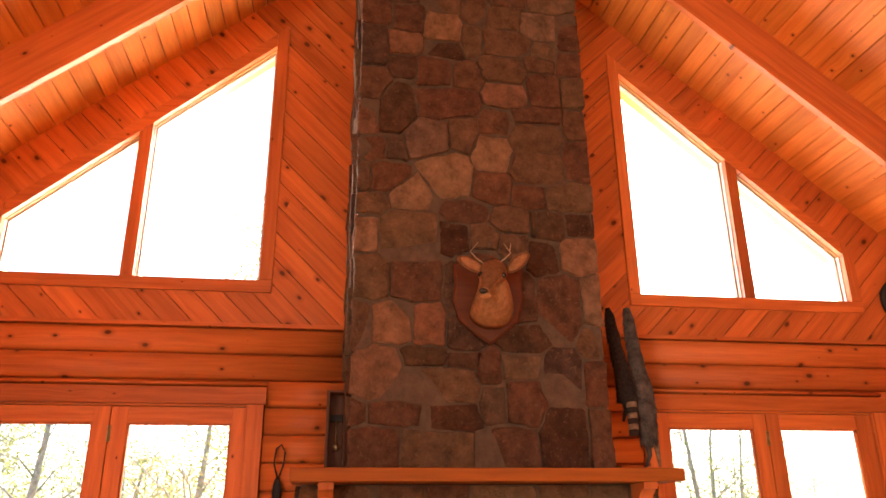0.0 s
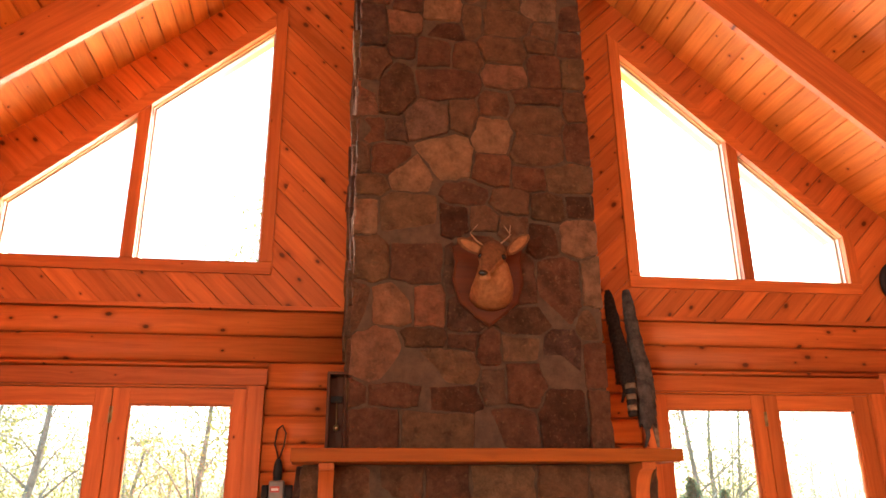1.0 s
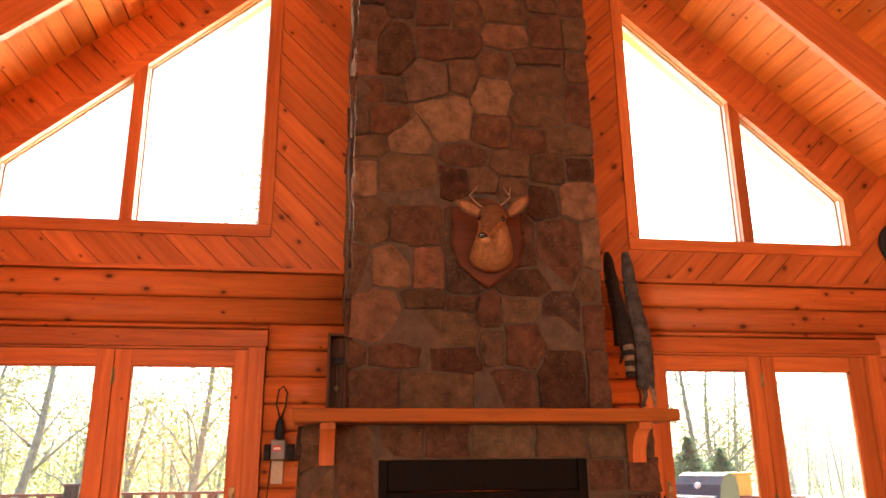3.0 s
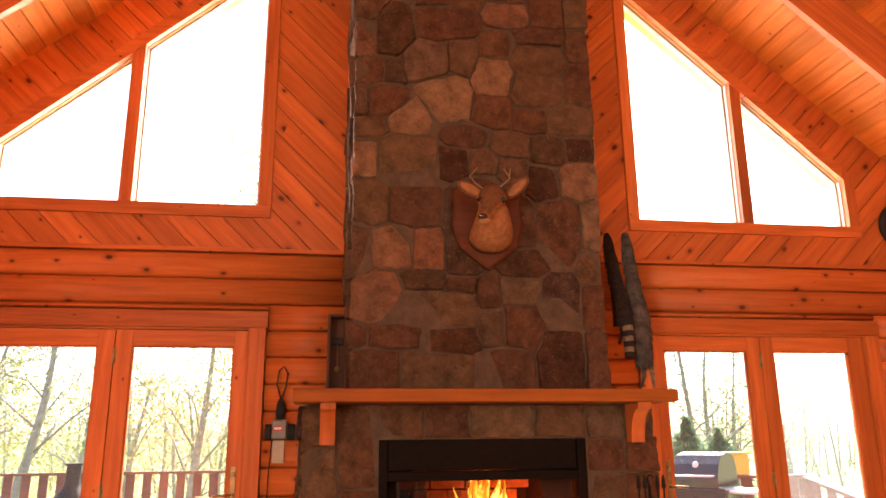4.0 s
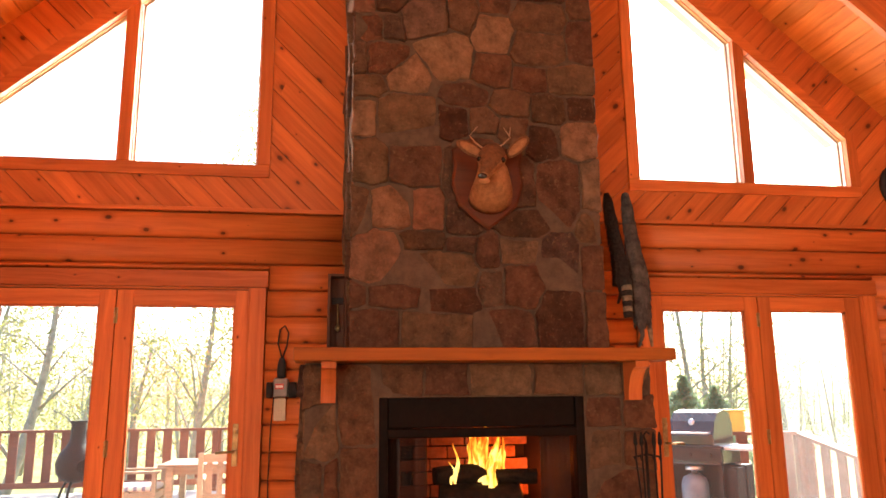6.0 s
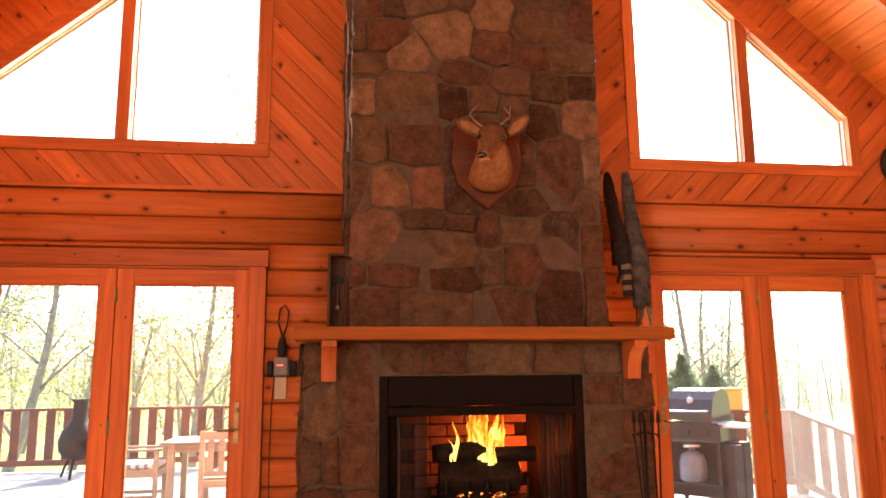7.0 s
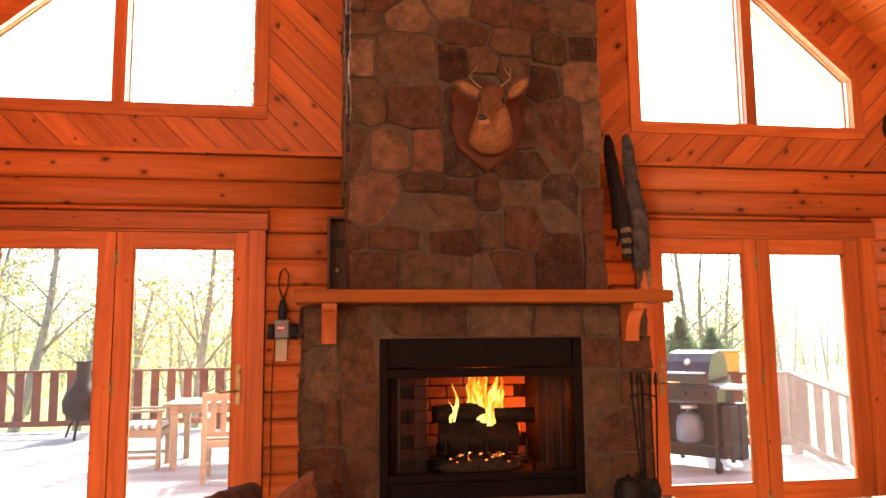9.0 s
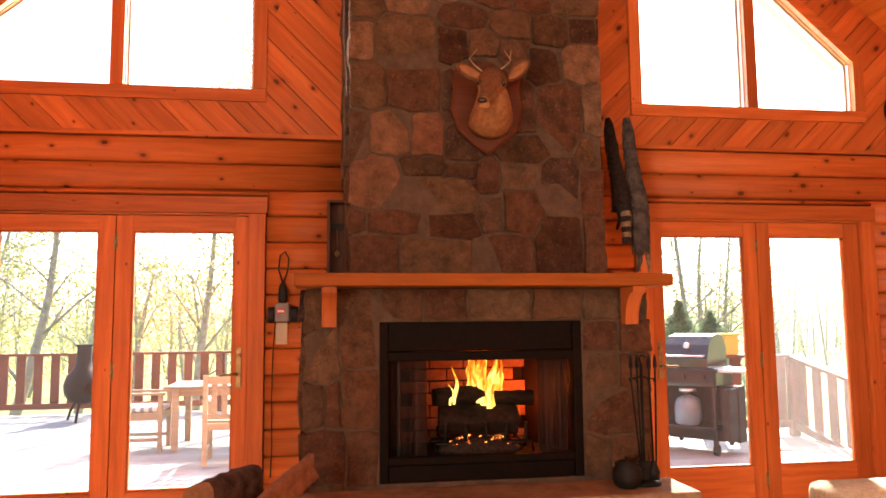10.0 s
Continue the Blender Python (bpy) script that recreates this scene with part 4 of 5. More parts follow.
# a heap of ash with live coals on it
M_ASH = rough_material("ash_and_char", (0.012, 0.008, 0.006), (0.07, 0.045, 0.032), 45, rough=0.95, bump=1.0, depth=0.01)
bm = bmesh.new()
bmesh.ops.create_uvsphere(bm, u_segments=24, v_segments=14, radius=1)
for v in bm.verts:
    v.co *= 1 + er.uniform(-0.05, 0.05)
bm.transform(Matrix.Translation((0.9, 4.5, 0.625)) @ Matrix.Diagonal((0.27, 0.135, 0.085, 1)))
tagged(part("ash_heap", bm, M_ASH, smooth=True), "heap of grey-black ash and char under the grate", "ash", kind="stuff")
bm = bmesh.new()
for _ in range(34):
    x, y, r = er.uniform(0.72, 1.08), er.uniform(4.40, 4.5), er.uniform(0.005, 0.012)
    b = bmesh.new()
    bmesh.ops.create_icosphere(b, subdivisions=1, radius=r)
    merge(bm, b, Matrix.Translation((x, y, 0.625 + r * 0.3 + 0.085 * math.sqrt(max(0.0, 1 - ((x - 0.9) / 0.27) ** 2 - ((y - 4.5) / 0.135) ** 2)))) @ Matrix.Diagonal((1.3, 1, 0.7, 1)))
tagged(part("embers", bm, M_EMBER), "glowing embers and ash under the grate", "embers", kind="stuff")
glow = new("fire_glow", bpy.data.lights.new("fire_glow", "POINT"))
glow.location = (1.17, 4.55, 0.93)
glow.data.energy, glow.data.color, glow.data.shadow_soft_size = FIRE_WATT, (1.0, 0.17, 0.022), 0.06

# ---- things on the chimney ----
M_HIDE = rough_material("short_tan_hair", (0.17, 0.072, 0.029), (0.34, 0.155, 0.062), 34, rough=0.8, bump=0.5, depth=0.006)
M_HIDE_D = rough_material("dark_brown_hair", (0.085, 0.036, 0.016), (0.18, 0.08, 0.034), 40, rough=0.8, bump=0.5, depth=0.006)
M_PLAQUE = wood("plaque_wood", (0.045, 0.012, 0.004), (0.09, 0.024, 0.007), "X", "Z", knots=0.0, rough=0.55)
M_ANTLER = rough_material("antler", (0.20, 0.10, 0.045), (0.42, 0.26, 0.13), 40, rough=0.5, bump=0.2)
M_DARK = rough_material("black_gloss", (0.01, 0.008, 0.006), (0.02, 0.016, 0.012), 30, rough=0.15, bump=0.0)
M_PALE = rough_material("pale_hair", (0.30, 0.14, 0.06), (0.48, 0.25, 0.11), 40, rough=0.8, bump=0.4, depth=0.004)

shield = [(0.70, 2.83), (0.76, 2.86), (0.80, 2.82), (0.915, 2.84), (1.03, 2.82), (1.07, 2.86), (1.13, 2.83), (1.115, 2.74), (1.13, 2.62), (1.09, 2.49), (1.0, 2.41), (0.915, 2.345), (0.83, 2.41), (0.74, 2.49), (0.70, 2.62), (0.715, 2.74)]
bm = bmesh.new()
prism(bm, shield, 4.155, 4.192, 0.012)
tagged(part("trophy_plaque", bm, M_PLAQUE), "dark red-brown shield-shaped wooden plaque on the stone chimney", "plaque")


def blob(bm, m, slot, subdiv=3):
    b = bmesh.new()
    bmesh.ops.create_icosphere(b, subdivisions=subdiv, radius=1)
    b.transform(m)
    b.verts.index_update()
    made = [bm.verts.new(v.co) for v in b.verts]
    for fa in b.faces:
        f = bm.faces.new([made[v.index] for v in fa.verts])
        f.smooth, f.material_index = True, slot
    b.free()


def sweep(bm, spine, slot, sides=16, back=None, belly=None):
    """A hull through (x, y, z, half-width, half-height, pitch) stations; its upper and under sides may have a coat of their own."""
    rings = []
    for x, y, z, w, h, p in spine:
        m = Matrix.Translation((x, y, z)) @ Matrix.Rotation(radians(p), 4, "X")
        rings.append([bm.verts.new(m @ Vector((w * math.cos(a), 0, h * math.sin(a)))) for a in [2 * math.pi * k / sides for k in range(sides)]])
    for a, b in zip(rings, rings[1:]):
        for k in range(sides):
            f = bm.faces.new((a[k], a[(k + 1) % sides], b[(k + 1) % sides], b[k]))
            up = math.sin(2 * math.pi * (k + 0.5) / sides)
            f.smooth, f.material_index = True, back if back and up > 0.5 else belly if belly and up < -0.25 else slot
    for r in (rings[0][::-1], rings[-1]):
        f = bm.faces.new(r)
        f.material_index = slot


def trophy():
    """A small mounted deer head, one plain mesh; it looks a little to its right."""
    bm = bmesh.new()
    X, Z = 0.915, 2.50
    # neck out of the plaque, then the head, dropped and turned, tapering to the muzzle
    sweep(bm, [(X + 0.004, 4.156, Z + 0.02, 0.125, 0.088, -8), (X + 0.004, 4.10, Z + 0.03, 0.128, 0.096, -15), (X + 0.002, 4.045, Z + 0.06, 0.118, 0.094, -30), (X - 0.002, 4.0, Z + 0.11, 0.1, 0.09, -44), (X - 0.008, 3.975, Z + 0.165, 0.084, 0.082, -50), (X - 0.014, 3.965, Z + 0.21, 0.06, 0.06, -50)], 0)
    sweep(bm, [(X - 0.008, 4.0, Z + 0.24, 0.045, 0.045, 20), (X - 0.012, 3.975, Z + 0.235, 0.076, 0.07, 26), (X - 0.022, 3.94, Z + 0.208, 0.086, 0.07, 32), (X - 0.035, 3.91, Z + 0.175, 0.074, 0.058, 36), (X - 0.054, 3.878, Z + 0.135, 0.052, 0.046, 38), (X - 0.074, 3.85, Z + 0.1, 0.039, 0.038, 38), (X - 0.092, 3.82, Z + 0.07, 0.034, 0.032, 34), (X - 0.1, 3.802, Z + 0.058, 0.024, 0.022, 34)], 0, back=4, belly=3)
    blob(bm, Matrix.Translation((X - 0.108, 3.798, Z + 0.058)) @ Matrix.Diagonal((0.026, 0.014, 0.017, 1)), 2)
    blob(bm, Matrix.Translation((X - 0.092, 3.822, Z + 0.038)) @ Matrix.Diagonal((0.031, 0.03, 0.014, 1)), 3)
    for s in (-1, 1):
        blob(bm, Matrix.Translation((X - 0.034 + s * 0.066, 3.897, Z + 0.186)) @ Matrix.Diagonal((0.016, 0.016, 0.016, 1)), 2, 2)
        # cupped ears held out and up
        m = Matrix.Translation((X + 0.004 + s * 0.138, 3.985, Z + 0.284 + s * 0.012)) @ Matrix.Rotation(radians(46 if s > 0 else -62), 4, "Y")
        blob(bm, m @ Matrix.Diagonal((0.037, 0.015, 0.092, 1)), 4)
        blob(bm, m @ Matrix.Translation((0, -0.011, -0.004)) @ Matrix.Diagonal((0.026, 0.009, 0.074, 1)), 0)
        b = bmesh.new()
        ax = X - 0.03
        tube(b, [(ax + s * 0.03, 3.955, Z + 0.262), (ax + s * 0.08, 3.955, Z + 0.30), (ax + s * 0.118, 3.94, Z + 0.335), (ax + s * 0.075, 3.92, Z + 0.385)], 0.0055, 0.002, 6)
        if s > 0:
            tube(b, [(ax + 0.112, 3.938, Z + 0.342), (ax + 0.118, 3.93, Z + 0.39)], 0.0045, 0.0015, 6)
        b.verts.index_update()
        made = [bm.verts.new(v.co) for v in b.verts]
        for fa in b.faces:
            f = bm.faces.new([made[v.index] for v in fa.verts])
            f.smooth, f.material_index = True, 1
        b.free()
    ob = part("deer_trophy", bm, M_HIDE)
    for m in (M_ANTLER, M_DARK, M_PALE, M_HIDE_D):
        ob.data.materials.append(m)
    return tagged(ob, "small mounted tan deer head with short antlers", "trophy")


trophy()

M_FUR_D = rough_material("dark_fur", (0.012, 0.009, 0.008), (0.06, 0.042, 0.034), 60, rough=0.9, bump=1.0, depth=0.02)
M_FUR_G = rough_material("grey_fur", (0.022, 0.019, 0.018), (0.13, 0.105, 0.09), 14, rough=0.9, bump=1.0, depth=0.02)
M_FUR_P = rough_material("pale_fur", (0.16, 0.10, 0.06), (0.36, 0.25, 0.16), 50, rough=0.9, bump=1.0, depth=0.02)


def pelt(label, top, bottom, y, width, mat, seed, banded=False):
    """A flattened hide hung by its nose, widening downwards, with a tail and ragged hem."""
    r = random.Random(seed)
    ob = thing("fur_pelt", label, "pelt", "pelts by the chimney", at=(top[0], y, top[1]))
    bm = bmesh.new()
    k, m = 14, 16
    rings = []
    for i in range(m + 1):
        t = i / m
        cx, cz = top[0] + (bottom[0] - top[0]) * t + 0.011 * math.sin(7 * t + seed) * t, top[1] + (bottom[1] - top[1]) * t
        w = width * (0.22 + 0.85 * t ** 0.6 - 0.3 * t ** 4) * (1 + 0.12 * math.sin(9 * t + 2 * seed) + r.uniform(-0.08, 0.08))
        rings.append([bm.verts.new((cx + w * math.cos(a) + r.uniform(-0.005, 0.005), y + (0.025 + 0.02 * t) * math.sin(a) + r.uniform(-0.004, 0.004), cz + (r.uniform(-0.03, 0.03) if i == m else 0))) for a in [2 * math.pi * q / k for q in range(k)]])
    for a, b in zip(rings, rings[1:]):
        for q in range(k):
            f = bm.faces.new((a[q], a[(q + 1) % k], b[(q + 1) % k], b[q]))
            f.smooth = True
    bm.faces.new(rings[0])
    bm.faces.new(rings[-1][::-1])
    hair = bmesh.new()
    for f in list(bm.faces):
        for _ in range(16):
            w = [r.random() for _ in f.verts]
            c = sum((v.co * k for v, k in zip(f.verts, w)), Vector()) / sum(w)
            n_ = (c - Vector((top[0] + (bottom[0] - top[0]) * (top[1] - c.z) / (top[1] - bottom[1]), y, c.z))).normalized()
            d_ = (n_ * 0.22 + Vector((r.uniform(-0.16, 0.16), 0, -1))).normalized() * r.uniform(0.018, 0.04)
            e_ = Vector((r.uniform(-1, 1), r.uniform(-1, 1), 0)) * 0.0025
            hair.faces.new([hair.verts.new(q) for q in (c - e_, c + e_, c + d_)])
    part("hide", bm, mat, ob)
    part("guard_hair", hair, mat, ob)
    for i in range(2):
        bm = bmesh.new()
        x = bottom[0] + (-0.6 + 1.2 * i) * width * 0.6
        tube(bm, [(x, y, bottom[1] + 0.05), (x + 0.01, y, bottom[1] - 0.06), (x + 0.015 * (1 if i else -1), y, bottom[1] - 0.13)], 0.022, 0.008, 7)
        part("paw", bm, M_FUR_P if i and not banded else mat, ob)
    if banded:
        for i in range(7):
            bm = bmesh.new()
            z = bottom[1] + 0.02 - i * 0.034
            tube(bm, [(bottom[0] + 0.012, y - 0.03, z), (bottom[0] + 0.014, y - 0.032, z - 0.036)], 0.036 - i * 0.001, sides=9)
            part("tail_band", bm, M_FUR_P if i % 2 else M_FUR_D, ob)
    return ob


pelt("black-brown fur pelt with ringed tail hanging beside the chimney", (1.80, 2.70), (1.875, 2.10), 4.55, 0.062, M_FUR_D, 3, banded=True)
pelt("long grey-brown fur pelt hanging beside the chimney", (1.95, 2.72), (2.03, 1.83), 4.60, 0.078, M_FUR_G, 4)

# narrow box with a dark glazed front on the ledge
box_clock = thing("shadow_box", "tall narrow dark wooden box standing on the chimney ledge", "box", at=(0.05, 4.4, 1.64))
M_WALNUT = wood("dark_walnut", (0.045, 0.018, 0.010), (0.10, 0.045, 0.025), "Z", "X", knots=0.0, rough=0.75)
part("case", boxes((-0.005, 0.012, 4.33, 4.44, 1.641, 2.1), (0.094, 0.106, 4.33, 4.44, 1.641, 2.1), (0.012, 0.094, 4.425, 4.44, 1.641, 2.1), (0.012, 0.094, 4.33, 4.425, 2.085, 2.1), (0.012, 0.094, 4.33, 4.425, 1.641, 1.66), bevel=0.003), M_WALNUT, box_clock)
part("dial_plate", boxes((0.02, 0.088, 4.40, 4.41, 1.93, 1.97), bevel=0.003), M_IRON, box_clock)
bm = bmesh.new()
tube(bm, [(0.054, 4.405, 1.93), (0.056, 4.405, 1.8)], 0.004, sides=6)
lathe(bm, [(0.004, -0.02), (0.016, -0.008), (0.016, 0.008), (0.004, 0.02)], (0.056, 4.405, 1.79), 10)
part("pendulum", bm, M_BRASS, box_clock)

# lantern hung on the log wall above an outlet
M_GREY = rough_material("grey_plastic", (0.16, 0.15, 0.135), (0.24, 0.225, 0.20), 20, rough=0.45, bump=0.05)
M_RUBBER = rough_material("black_rubber", (0.015, 0.014, 0.014), (0.03, 0.028, 0.028), 30, rough=0.6, bump=0.1)
M_BEIGE = rough_material("beige_plastic", (0.50, 0.38, 0.24), (0.60, 0.47, 0.31), 12, rough=0.4, bump=0.03)
M_RED = rough_material("red_label", (0.45, 0.04, 0.03), (0.55, 0.06, 0.04), 12, rough=0.4, bump=0.0)
M_WHITE = rough_material("white_print", (0.70, 0.68, 0.64), (0.80, 0.78, 0.74), 12, rough=0.5, bump=0.0)
lamp = thing("hanging_lantern", "grey and black lantern hung by a loop on the log wall", "lantern", at=(-0.285, 4.93, 1.4))
bm = bmesh.new()
tube(bm, [(-0.285, 4.955, 1.64), (-0.315, 4.95, 1.74), (-0.305, 4.95, 1.83), (-0.275, 4.95, 1.855), (-0.25, 4.95, 1.81), (-0.258, 4.95, 1.73), (-0.283, 4.955, 1.65)], 0.0055, sides=6)
part("loop", bm, M_RUBBER, lamp)
bm = bmesh.new()
lathe(bm, [(0.012, 0), (0.026, 0.005), (0.03, 0.05), (0.024, 0.1), (0.014, 0.13)], (-0.287, 4.94, 1.52), 14)
part("neck", bm, M_RUBBER, lamp)
part("body", boxes((-0.335, -0.24, 4.895, 4.96, 1.40, 1.52), bevel=0.012), M_GREY, lamp)
label_plate = part("label_plate", boxes((-0.322, -0.268, 4.891, 4.896, 1.45, 1.485)), M_RED, lamp, "red label with a pale bar")
part("bar", boxes((-0.316, -0.274, 4.888, 4.8915, 1.46, 1.474)), M_WHITE, label_plate)
for x0, x1 in ((-0.375, -0.338), (-0.237, -0.19)):
    bm = bmesh.new()
    tube(bm, [(x0, 4.925, 1.445), (x0 + 0.008, 4.925, 1.445), (x1 - 0.008, 4.925, 1.445), (x1, 4.925, 1.445)], 0.05, sides=16)
    part("end_cap", bm, M_RUBBER, lamp)
outlet = thing("outlet", "beige wall outlet plate on the log wall", "outlet", at=(-0.29, 4.97, 1.3))
part("plate", boxes((-0.33, -0.255, 4.965, 4.981, 1.255, 1.395), bevel=0.004), M_BEIGE, outlet)
for z in (1.29, 1.345):
    part("socket", boxes((-0.308, -0.277, 4.960, 4.9655, z, z + 0.028), bevel=0.002), M_BEIGE, outlet)
bm = bmesh.new()
tube(bm, [(-0.33, 4.955, 1.42), (-0.345, 4.955, 1.2), (-0.35, 4.955, 0.9), (-0.345, 4.955, 0.6), (-0.352, 4.955, 0.42)], 0.004, sides=6)
tagged(part("power_cord", bm, M_RUBBER), "thin dark cord running down the log wall", "cord")

# round piece on the gable boards
M_OLIVE = rough_material("olive_hide", (0.10, 0.085, 0.05), (0.20, 0.16, 0.10), 16, rough=0.7, bump=0.3)
plaque = thing("wall_shield", "round wall piece with a dark rim on pine boards", "wall decoration", at=(4.36, 4.98, 2.96))
rot = Matrix.Translation((4.37, 4.99, 2.96)) @ Matrix.Rotation(radians(90), 4, "X")
bm = bmesh.new()
lathe(bm, [(0.145, 0.0), (0.185, 0.0), (0.19, 0.02), (0.18, 0.04), (0.155, 0.04), (0.145, 0.025)], sides=32)
bm.transform(rot)
part("rim", bm, M_RUBBER, plaque)
bm = bmesh.new()
lathe(bm, [(0.15, 0.002), (0.15, 0.02), (0.1, 0.036), (0.03, 0.044)], sides=32)
bm.transform(rot)
part("face", bm, M_OLIVE, plaque)

# fire irons on the hearth
irons = thing("fire_tool_set", "black wrought-iron fire tools on a stand on the hearth", "fire tools", at=(1.73, 4.0, 0.49))
bm = bmesh.new()
lathe(bm, [(0.085, 0.0), (0.09, 0.012), (0.05, 0.025), (0.014, 0.04), (0.009, 0.06)], (1.73, 4.0, 0.49), 18)
tube(bm, [(1.73, 4.0, 0.52), (1.73, 4.0, 1.14)], 0.009, sides=8)
tube(bm, [(1.73, 4.0, 1.14), (1.72, 4.0, 1.175), (1.735, 4.0, 1.195), (1.755, 4.0, 1.18)], 0.007, 0.005, 6)
part("stand", bm, M_IRON, irons)
bm = bmesh.new()
tube(bm, [(1.655, 4.0, 1.06), (1.73, 4.0, 1.075), (1.805, 4.0, 1.06)], 0.006, sides=6)
for x in (1.66, 1.695, 1.765, 1.80):
    tube(bm, [(x, 4.0, 1.062), (x + 0.004, 3.985, 1.04), (x + 0.002, 3.975, 1.055)], 0.005, sides=6)
part("hook_bar", bm, M_IRON, irons)
for x, x2, z, tool in ((1.66, 1.70, 0.62, "poker"), (1.695, 1.71, 0.6, "shovel"), (1.765, 1.775, 0.6, "brush"), (1.80, 1.79, 0.56, "tongs")):
    bm = bmesh.new()
    tube(bm, [(x, 3.975, 1.19), (x, 3.975, 1.04), (x2, 3.98, z)], 0.0055, sides=6)
    lathe(bm, [(0.006, 0), (0.013, 0.012), (0.01, 0.05), (0.004, 0.075)], (x, 3.975, 1.12), 8)
    if tool == "shovel":
        box(bm, x2 - 0.05, x2 + 0.05, 3.97, 3.985, z - 0.09, z + 0.02, 0.006)
    elif tool == "brush":
        lathe(bm, [(0.03, -0.08), (0.035, -0.04), (0.02, 0.0), (0.008, 0.02)], (x2, 3.98, z), 10)
    elif tool == "poker":
        tube(bm, [(x2, 3.98, z + 0.04), (x2 - 0.03, 3.975, z + 0.01), (x2 - 0.035, 3.97, z + 0.04)], 0.006, 0.003, 6)
    part(tool, bm, M_IRON, irons)
kettle = thing("iron_pot", "small round black iron pot on the hearth", "pot", at=(1.60, 3.93, 0.49))
bm = bmesh.new()
lathe(bm, [(0.04, 0.0), (0.068, 0.016), (0.08, 0.056), (0.076, 0.1), (0.06, 0.12), (0.066, 0.13)], (1.60, 3.93, 0.491), 20)
part("bowl", bm, M_IRON, kettle)
bm = bmesh.new()
lathe(bm, [(0.064, 0.131), (0.04, 0.144), (0.01, 0.15), (0.012, 0.166)], (1.60, 3.93, 0.491), 20)
part("lid", bm, M_IRON, kettle)

# firewood by the hearth
M_SPLIT = rough_material("split_red_wood", (0.16, 0.06, 0.03), (0.32, 0.14, 0.07), 16, bump=0.7, depth=0.012)
M_FIREWOOD = rough_material("firewood_bark", (0.025, 0.014, 0.011), (0.14, 0.085, 0.06), 14, bump=0.9, depth=0.02)
split_log("firewood_log", (-0.53, 3.38, 0.635), (-0.36, 3.72, 0.64), 0.085, M_FIREWOOD, "round dark-barked firewood log on the woodpile", seed=11, group="firewood pile")
split_log("firewood_log", (-0.32, 3.30, 0.57), (-0.09, 3.74, 0.70), 0.07, M_SPLIT, "split reddish firewood log leaning on the woodpile", seed=12, group="firewood pile", wedge=True)
split_log("firewood_log", (-0.12, 3.3, 0.33), (-0.28, 3.76, 0.36), 0.12, M_FIREWOOD, "round firewood log in the woodpile", seed=13, group="firewood pile")
split_log("firewood_log", (-0.42, 3.3, 0.40), (-0.42, 3.9, 0.40), 0.115, M_FIREWOOD, "round firewood log in the woodpile", seed=14, group="firewood pile")
split_log("firewood_log", (-0.50, 3.3, 0.15), (-0.45, 3.9, 0.15), 0.14, M_FIREWOOD, "thick firewood log at the bottom of the pile", seed=15, group="firewood pile")
split_log("firewood_log", (-0.18, 3.25, 0.13), (-0.22, 3.75, 0.13), 0.13, M_FIREWOOD, "thick firewood log at the bottom of the pile", seed=16, group="firewood pile")

# upholstered chair back near the camera
M_FLEECE = rough_material("beige_fleece", (0.42, 0.33, 0.22), (0.66, 0.55, 0.40), 60, rough=0.95, bump=1.0, depth=0.015)
M_BROWN = rough_material("brown_leather", (0.09, 0.05, 0.03), (0.18, 0.10, 0.06), 25, rough=0.5, bump=0.3, depth=0.004)
chair = thing("armchair", "brown leather armchair with a beige fleece over its back", "armchair", at=(2.2, 2.4, 0))
part("back", boxes((1.82, 2.66, 2.5, 2.66, 0.3, 0.74), bevel=0.05), M_BROWN, chair, smooth=True)
part("seat", boxes((1.86, 2.62, 1.9, 2.49, 0.12, 0.42), bevel=0.05), M_BROWN, chair, smooth=True)
for x in (1.72, 2.63):
    part("arm", boxes((x, x + 0.13, 1.85, 2.6, 0.1, 0.56), bevel=0.045), M_BROWN, chair, smooth=True)
for x in (1.78, 2.64):
    for y in (1.9, 2.5):
        part("foot", boxes((x, x + 0.05, y, y + 0.05, 0, 0.12), bevel=0.006), M_WALNUT, chair)
bm = boxes((1.805, 2.68, 2.47, 2.69, 0.66, 0.775), bevel=0.035)
tagged(part("fleece_throw", bm, M_FLEECE, smooth=True), "shaggy beige fleece thrown over the armchair back", "throw")

# ---- outside ----
DECK = -0.05
bm = bmesh.new()
y = WALL + 0.23
while y < 13.3:
    x = -9.0
    while x < 5.9:
        x2 = min(5.9, x + 3.66)
        box(bm, x, x2 - 0.004, y, y + 0.136, DECK - 0.035, DECK)
        x = x2
    y += 0.142
tagged(part("deck", bm, M_DECK), "weathered grey timber deck in the sun", "deck", kind="structure")


